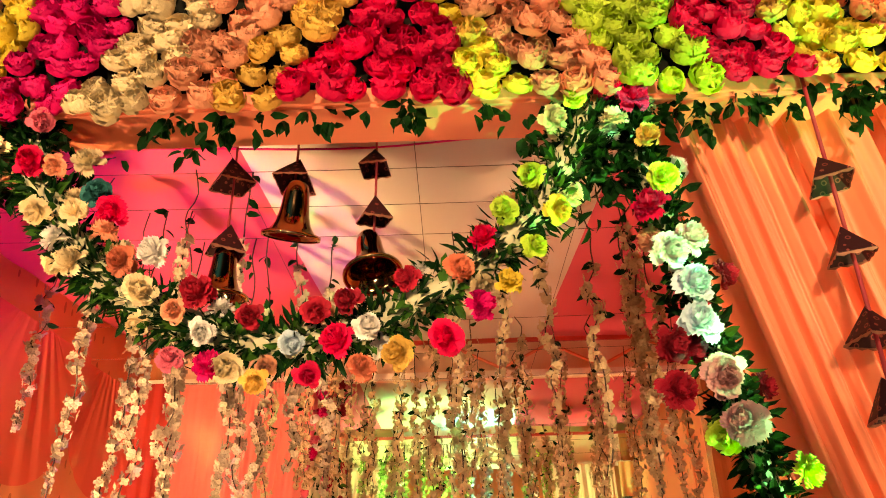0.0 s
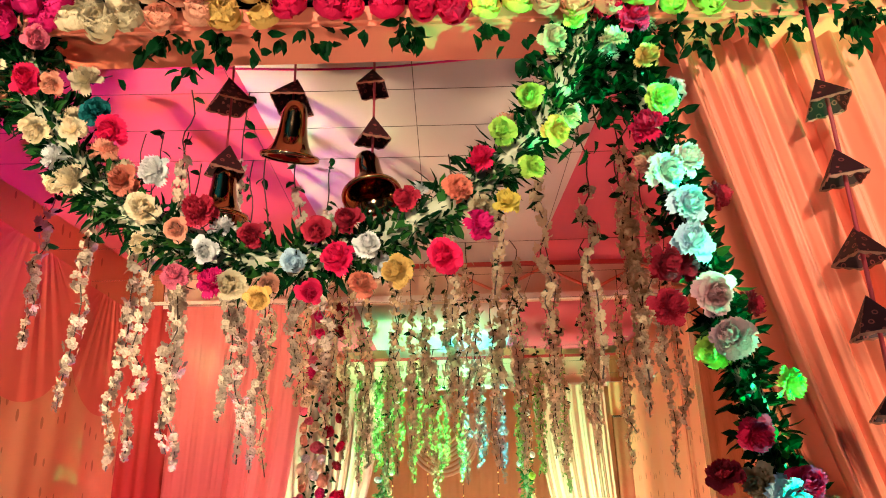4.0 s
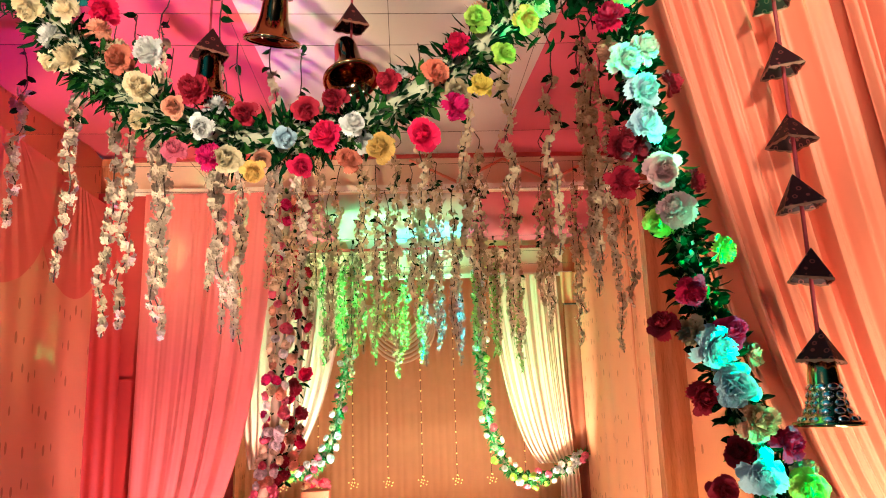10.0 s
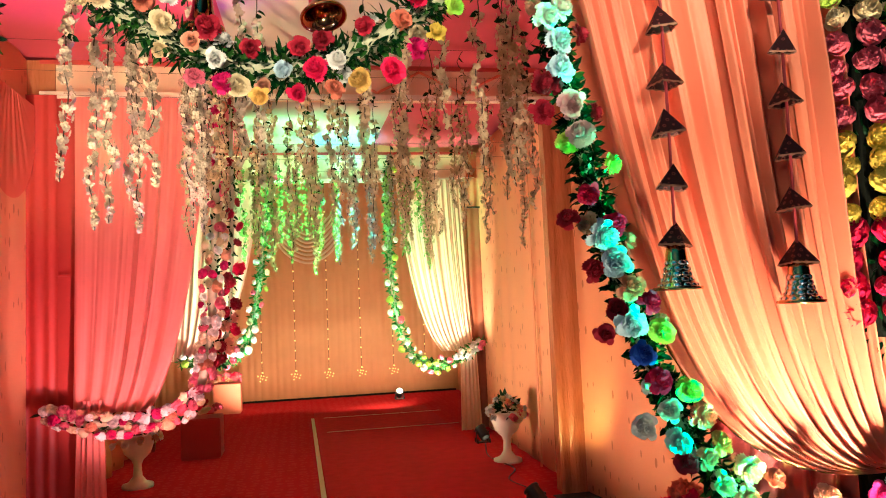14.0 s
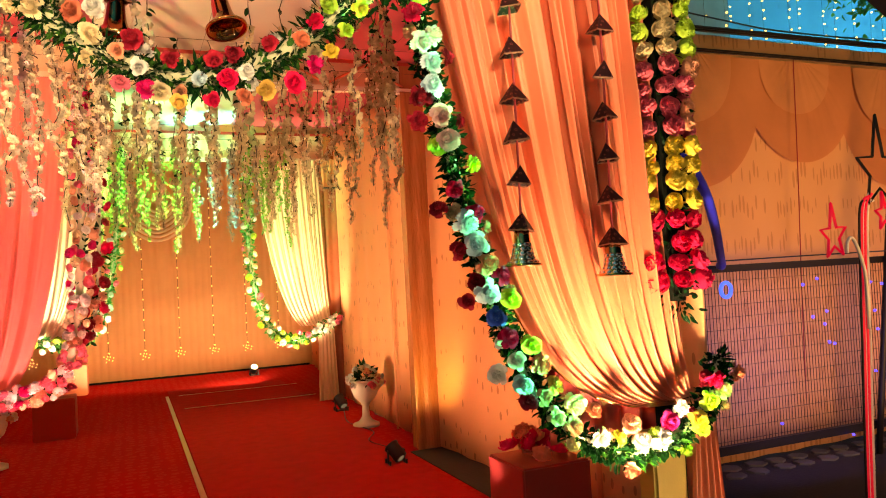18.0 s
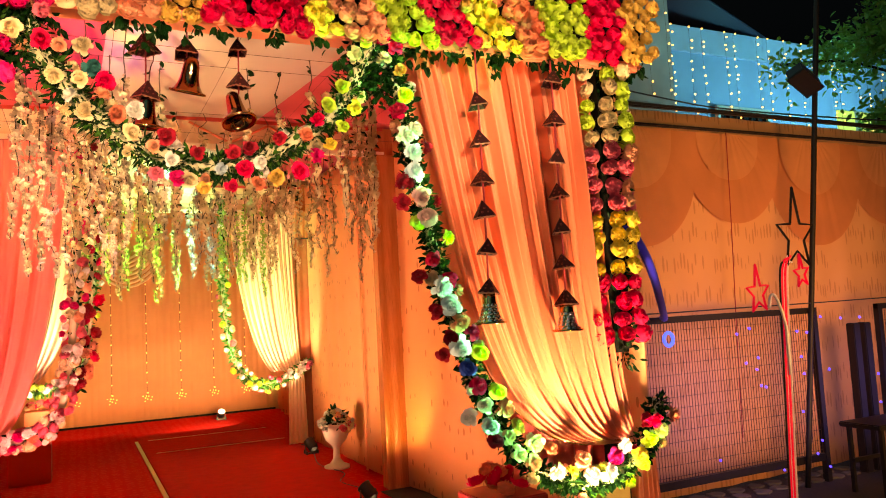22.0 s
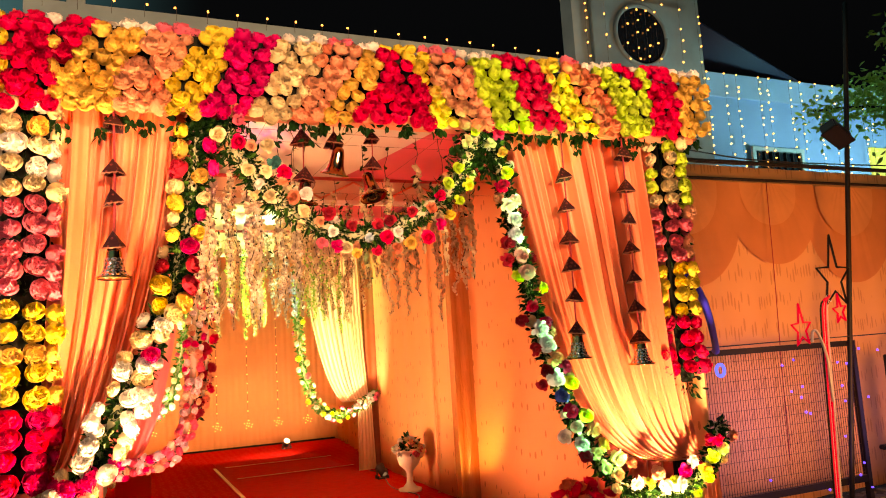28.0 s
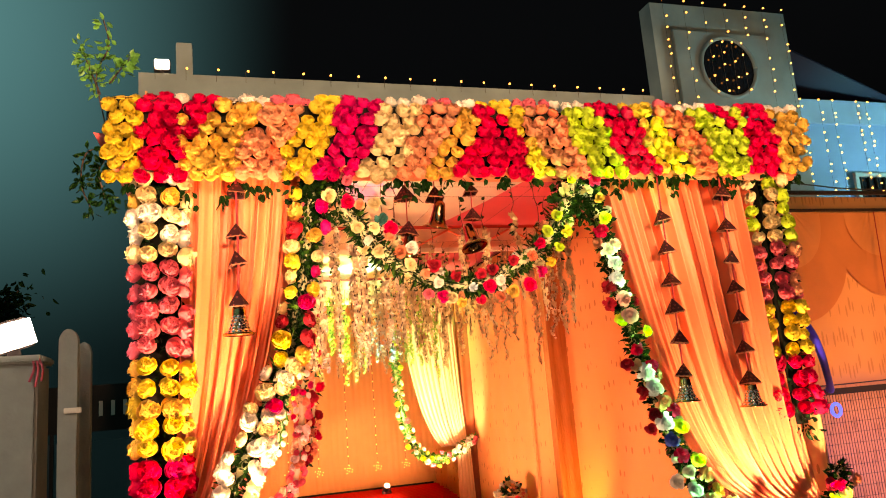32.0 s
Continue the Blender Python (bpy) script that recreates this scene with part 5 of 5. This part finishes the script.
bld = thing("building", "pale building lit blue behind the screen", "building")
part("wall", box(5.05, 7.6, 5.4, 5.7, -0.02, 7.42), FACADE, bld, "square tower with a round opening")
part("wing_wall", box(7.6, 16, 5.7, 6.4, -0.02, 5.62), WING_BLUE, bld, "blue wing wall")
part("cornice", box(7.6, 16, 5.66, 6.4, 5.62, 6.05, 0.01), WING_PALE, bld, "paler blue cornice band")
part("parapet", box(-2.4, 5.05, 5.6, 5.9, 3.75, 5.95), FACADE, bld, "long parapet wall")
for x0, x1 in ((2.75, 5.05),):
    part("lower_wall", box(x0, x1, 5.6, 5.9, -0.02, 3.75), FACADE, bld)
part("recess", box(5.35, 7.3, 5.32, 5.4, 4.6, 6.95, 0.01), FACADE, bld, "raised square panel")
vs, fs = lathe([(0.0, 0.0), (0.5, 0.0)], 40)
w = part("round_window", mesh_of("round_window", vs, fs, GLASS_DARK), None, bld, "round dark window")
w.matrix_basis = pose(6.27, 5.305, 6.35, 90, 0, 0)
vs, fs = tube([(0.5 * math.cos(a), 0, 0.5 * math.sin(a)) for a in np.linspace(0, 6.2832, 25)], 0.035, 60, 8)
f = part("window_ring", mesh_of("window_ring", vs, fs, FACADE), None, w)
f.matrix_basis = pose(0, 0, 0.0, -90, 0, 0)
vs = [(7.6, 5.5, 6.9), (10.2, 5.7, 6.05), (7.6, 9, 6.9), (10.2, 9, 6.05)]
part("roof", mesh_of("roof", vs, [(0, 1, 3, 2)], mat("blue_sheet", (0.005, 0.012, 0.04), 0.7)), None, bld, "blue sheet roof").modifiers.new("t", "SOLIDIFY").thickness = 0.04
gr = part("grille_window", box(8.78, 9.85, 5.66, 5.705, 4.2, 4.68), GLASS_DARK, bld, "small dark grilled window")
for k in range(7):
    part("bar", box(8.82 + k * 0.165, 8.84 + k * 0.165, 5.62, 5.655, 4.2, 4.68), IRON, gr)
WHITE_TRIM = mat("white_trim", (0.4, 0.43, 0.43), 0.6)
part("window_frame", box(8.7, 9.93, 5.6, 5.66, 4.685, 4.75), WHITE_TRIM, gr)
part("window_frame", box(8.7, 8.775, 5.61, 5.66, 4.2, 4.683), WHITE_TRIM, gr)
part("window_frame", box(9.855, 9.93, 5.61, 5.66, 4.2, 4.683), WHITE_TRIM, gr)
lit = part("lit_window", box(11.75, 13.6, 5.66, 5.705, 3.9, 4.9), glow("lit_window_pane", (0.3, 0.42, 0.08), 0.9), bld, "window lit pale green from inside")
for x in (12.2, 12.75, 13.2):
    part("window_bar", box(x, x + 0.07, 5.6, 5.655, 3.9, 4.9), FACADE, lit)


def light_strand(x, y, z0, z1, step, seed):
    r = random.Random(seed)
    t = thing("light_strand", "hanging strand of warm bulbs on the building", "string light", "building lights", (x, y, 0))
    part("wire", mesh_of("wire", *tube([(0, 0, z1), (0, 0, (z0 + z1) / 2), (0, 0, z0)], 0.0025, 6, 4), VINE), None, t)
    bm = bmesh.new()
    z = z1
    while z > z0:
        bmesh.ops.create_icosphere(bm, subdivisions=1, radius=0.017, matrix=Matrix.Translation((r.uniform(-0.03, 0.03), -0.03, z)))
        z -= step * r.choice((0.55, 0.9, 1.0, 1.3, 1.6))
    tagged(part("bulb_chain", bm, BULB, t), kind="stuff")


for k in range(7):
    light_strand(5.2 + 0.37 * k, 5.28, 4.7 if k in (0, 1, 5, 6) else 6.9, 7.4, 0.21, 100 + k)
for k in range(4):
    light_strand(5.95 + 0.2 * k, 5.27, 5.9, 6.75, 0.2, 110 + k)
for k in range(22):
    light_strand(7.8 + 0.37 * k + 0.09 * math.sin(k * 2.7), 5.6, 3.5 + 0.8 * abs(math.sin(k * 1.9)), 6.0, 0.14, 120 + k)
for k in range(20):
    light_strand(-2.2 + 0.37 * k, 5.56, 5.85, 6.0, 0.3, 150 + k)

# ---- left side: gate pillar, floodlight, twigs ----
pil = thing("boundary_pillar", "grey painted boundary pillar by the road gate", "pillar", "", (-3.05, 2.6, 0))
part("shaft", box(-0.22, 0.22, -0.22, 0.22, -0.02, 2.14, 0.02), CONCRETE, pil)
part("cap", box(-0.25, 0.25, -0.25, 0.25, 2.14, 2.2, 0.015), CONCRETE, pil)
ds = thing("round_top_gate_leaf", "grey metal gate leaf with a rounded top", "gate", "", (-2.62, 2.4, 0))
vs, fs = [], []
outline = [(-0.065, 0.0)] + [(0.065 * math.cos(a), 2.28 + 0.1 * math.sin(a)) for a in np.linspace(math.pi, 0, 14)] + [(0.065, 0.0)]
for y in (-0.05, 0.05):
    vs += [(x, y, z) for x, z in outline]
n = len(outline)
fs = [tuple(range(n))[::-1], tuple(range(n, 2 * n))] + [(k, (k + 1) % n, n + (k + 1) % n, n + k) for k in range(n)]
part("leaf", mesh_of("leaf", vs, fs, CONCRETE, smooth=False), None, ds)
part("latch", box(-0.02, 0.1, -0.08, -0.05, 1.75, 1.79, 0.004), PLASTER, ds, "pale latch bar")
lf2 = thing("round_top_gate_leaf", "grey metal gate leaf with a rounded top", "gate", "", (-2.6, 3.0, 0))
part("leaf", mesh_of("leaf", [(0.8 * x, y, z * 0.98) for x, y, z in vs], fs, CONCRETE, smooth=False), None, lf2)
rag = thing("cloth_strip", "pink cloth strip tied round the pillar top", "cloth", "", (-2.86, 2.365, 2.14))
for k in range(3):
    part("strip", mesh_of("strip", *tube([(0.02 * k, 0, 0.03), (0.01 + 0.03 * k, -0.01, -0.05), (0.04 * k - 0.02, -0.01, -0.14 - 0.04 * (k % 2))], 0.009, 10, 5), PETAL["pink"]), None, rag)
fl = thing("floodlight", "bright white floodlight on the boundary pillar", "floodlight", "", (-3.02, 2.5, 2.2))
part("housing", box(-0.19, 0.19, -0.06, 0.06, 0.04, 0.28, 0.03), BLACK, fl)
part("lens", box(-0.17, 0.17, -0.075, -0.062, 0.06, 0.26, 0.005), TUBE, fl, "glowing lens")
part("bracket", box(-0.05, 0.05, -0.03, 0.03, 0.0, 0.05), IRON, fl)
for m in fl.children:
    m.matrix_basis = pose(0, 0, 0, 0, -18, 35)


def tree(name, label, x, y, z0, h, crown, seed, count, leaf, material):
    r = random.Random(seed)
    t = thing(name, label, "tree", "", (x, y, 0))
    part("trunk", mesh_of("trunk", *tube([(0, 0, z0), (0.1, 0, h * 0.4), (-0.05, 0.1, h * 0.75)], 0.11, 16, 8, 0.2), VINE), None, t)
    vs, fs, bl = [], [], []
    for k in range(16):
        a, e = r.random() * 6.3, r.uniform(-0.15, 0.8)
        d = Vector((math.cos(a) * math.cos(e), math.sin(a) * math.cos(e), math.sin(e)))
        p0 = Vector((0, 0, h * r.uniform(0.55, 0.8)))
        p2 = p0 + d * crown * r.uniform(0.7, 1.1)
        p1 = p0.lerp(p2, 0.5) + Vector((0, 0, 0.15))
        bl.append(part("limb", mesh_of("limb", *tube([p0, p1, p2], 0.018, 10, 5), VINE), None, t))
        for q, w in spline([p0, p1, p2], 30)[10:]:
            for _ in range(count):
                c = q + Vector((r.gauss(0, 0.16), r.gauss(0, 0.16), r.gauss(-0.04, 0.14)))
                add_leaf(vs, fs, c, (r.gauss(0, 1), r.gauss(0, 1), r.gauss(-0.5, 0.6)), leaf * r.uniform(0.7, 1.3), leaf * 0.45, r)
    tagged(part("crown", mesh_of("crown", vs, fs, material, smooth=False), None, t), kind="stuff")


tree("tree", "leafy green tree leaning over the fence pole", 9.1, 2.6, -0.02, 6.0, 1.6, 95, 26, 0.1, mat("tree_leaf", (0.09, 0.36, 0.05), 0.5, var=0.5, scale=6, through_light=0.2))
cre = thing("creeper", "bright green leafy twig climbing from the beam end", "creeper")
r = random.Random(96)
for pts in ([(-2.08, 0.02, 3.15), (-2.12, 0.0, 3.4), (-2.06, -0.02, 3.56), (-2.09, -0.03, 3.72)], [(-2.1, 0.0, 3.3), (-2.16, -0.02, 3.46), (-2.19, -0.03, 3.55)], [(-2.06, 0.0, 3.36), (-1.98, -0.02, 3.47), (-1.95, -0.03, 3.5)],
            [(-2.08, -0.04, 3.0), (-2.15, -0.1, 2.95), (-2.17, -0.1, 2.8), (-2.12, -0.1, 2.66)], [(-2.06, -0.06, 2.95), (-2.09, -0.12, 2.85), (-2.06, -0.12, 2.72)]):
    part("twig", mesh_of("twig", *tube(pts, 0.004, 16, 5), VINE), None, cre)
    leaves_part(cre, spline(pts, 30)[6:], 60, 0.05, 0.045, r, LEAF_FRESH if pts[-1][2] > 3 else LEAF, hang=0.6, broad=1.2)

tree("tree", "dark leafy tree behind the boundary wall", -5.4, 9.0, -0.02, 4.2, 2.0, 97, 16, 0.13, LEAF)
tree("tree", "dark leafy tree behind the boundary wall", -8.4, 9.5, -0.02, 4.0, 2.0, 98, 16, 0.13, LEAF)

sign = thing("sign_board", "dark board with a row of pale letters", "sign", "", (-3.07, 8.0, 0))
part("board", box(-0.75, 0.75, 0.0, 0.05, 1.55, 2.2, 0.01), IRON, sign)
for side in (-0.7, 0.66):
    part("sign_post", box(side, side + 0.05, 0.0, 0.05, -0.02, 1.55), IRON, sign)
for k in range(7):
    part("letter_bar", box(-0.55 + k * 0.16, -0.5 + k * 0.16, -0.012, -0.002, 1.76, 1.97), PLASTER, sign)
pf = thing("parapet_light", "small white floodlight on the parapet", "floodlight", "", (-2.12, 5.65, 5.95))
part("housing", box(-0.1, 0.1, -0.05, 0.05, 0.04, 0.2, 0.01), BLACK, pf)
part("lens", box(-0.085, 0.085, -0.065, -0.052, 0.055, 0.185, 0.004), TUBE, pf)
part("stem", box(-0.02, 0.02, -0.02, 0.02, 0.0, 0.04), IRON, pf)
part("roof_block", box(-1.95, -1.75, 5.62, 5.85, 5.95, 6.4, 0.01), FACADE, bld, "small block on the parapet")

bench = thing("bench", "dark iron bench near the fence", "bench", "", (5.2, 0.75, 0))
part("seat", box(-0.45, 0.75, -0.18, 0.18, 0.5, 0.54, 0.008), IRON, bench)
for x in (-0.4, 0.68):
    for y in (-0.15, 0.12):
        part("leg", box(x, x + 0.03, y, y + 0.03, -0.02, 0.5), IRON, bench)
part("brace", box(-0.4, 0.7, 0.1, 0.12, 0.22, 0.25), IRON, bench)
lampbox = thing("pole_floodlight", "dark unlit floodlight clamped to the iron pole", "floodlight", "", (4.94, 1.14, 3.42))
hb = part("housing", box(-0.16, 0.14, -0.13, 0.02, -0.05, 0.06, 0.012), BLACK, lampbox)
hb.matrix_basis = pose(0, 0, 0, -25, 22, 8)
part("rim", box(-0.17, 0.15, -0.14, 0.03, -0.068, -0.052, 0.004), IRON, hb)
part("bracket", box(0.1, 0.3, 0.0, 0.03, -0.03, 0.0), IRON, lampbox)
# blue LED light on the brace is put into its base colour
strut = thing("blue_lit_strut", "brace leaning against the gate post, blue LED light in its colour", "brace")
part("bar", mesh_of("bar", *tube([(1.94, 0.06, 2.12), (2.36, 0.3, 1.83), (3.08, 1.0, 1.49), (3.25, 1.2, 1.46)], 0.028, 24, 8), mat("strut_blue_lit", (0.03, 0.03, 0.7), 0.5)), None, strut)

# ---- cables and cords ----
CABLE = mat("black_cable", (0.01, 0.01, 0.011), 0.5)


def cable(label, pts, radius=0.006, material=None):
    return tagged(part("cable", mesh_of("cable", *tube(pts, radius, 40, 6), material or CABLE), None, None), label, "cable", "loose cables")


cable("black power cable lying along the carpet edge", [(1.44, 3.05, 0.012), (1.58, 3.4, 0.012), (1.5, 3.9, 0.012), (1.66, 4.3, 0.012), (1.58, 4.9, 0.012), (1.72, 5.6, 0.012)])
cable("black power cable lying along the carpet edge", [(1.74, 5.8, 0.012), (1.86, 6.1, 0.012), (1.78, 6.4, 0.012)])
cable("thin dark cable slung along the fence top", [(2.45, 1.2, 1.5), (3.2, 1.19, 1.49), (4.0, 1.2, 1.495), (5.0, 1.19, 1.5), (6.2, 1.2, 1.51), (7.6, 1.2, 1.51)], 0.005)
cable("thin dark cable slung over the screen", [(2.4, 1.45, 3.4), (3.66, 1.45, 3.28), (4.3, 1.45, 3.24), (5.6, 1.45, 3.25), (7.4, 1.45, 3.3), (9.5, 1.45, 3.34)], 0.007)
tagged(part("hanging_cord", mesh_of("hanging_cord", *tube([(4.37, 1.47, 3.03), (4.34, 1.47, 2.2), (4.29, 1.47, 1.2), (4.26, 1.47, 0.4)], 0.004, 20, 6), CORD), None, None), "thin red cord hanging down the cloth screen", "cord")
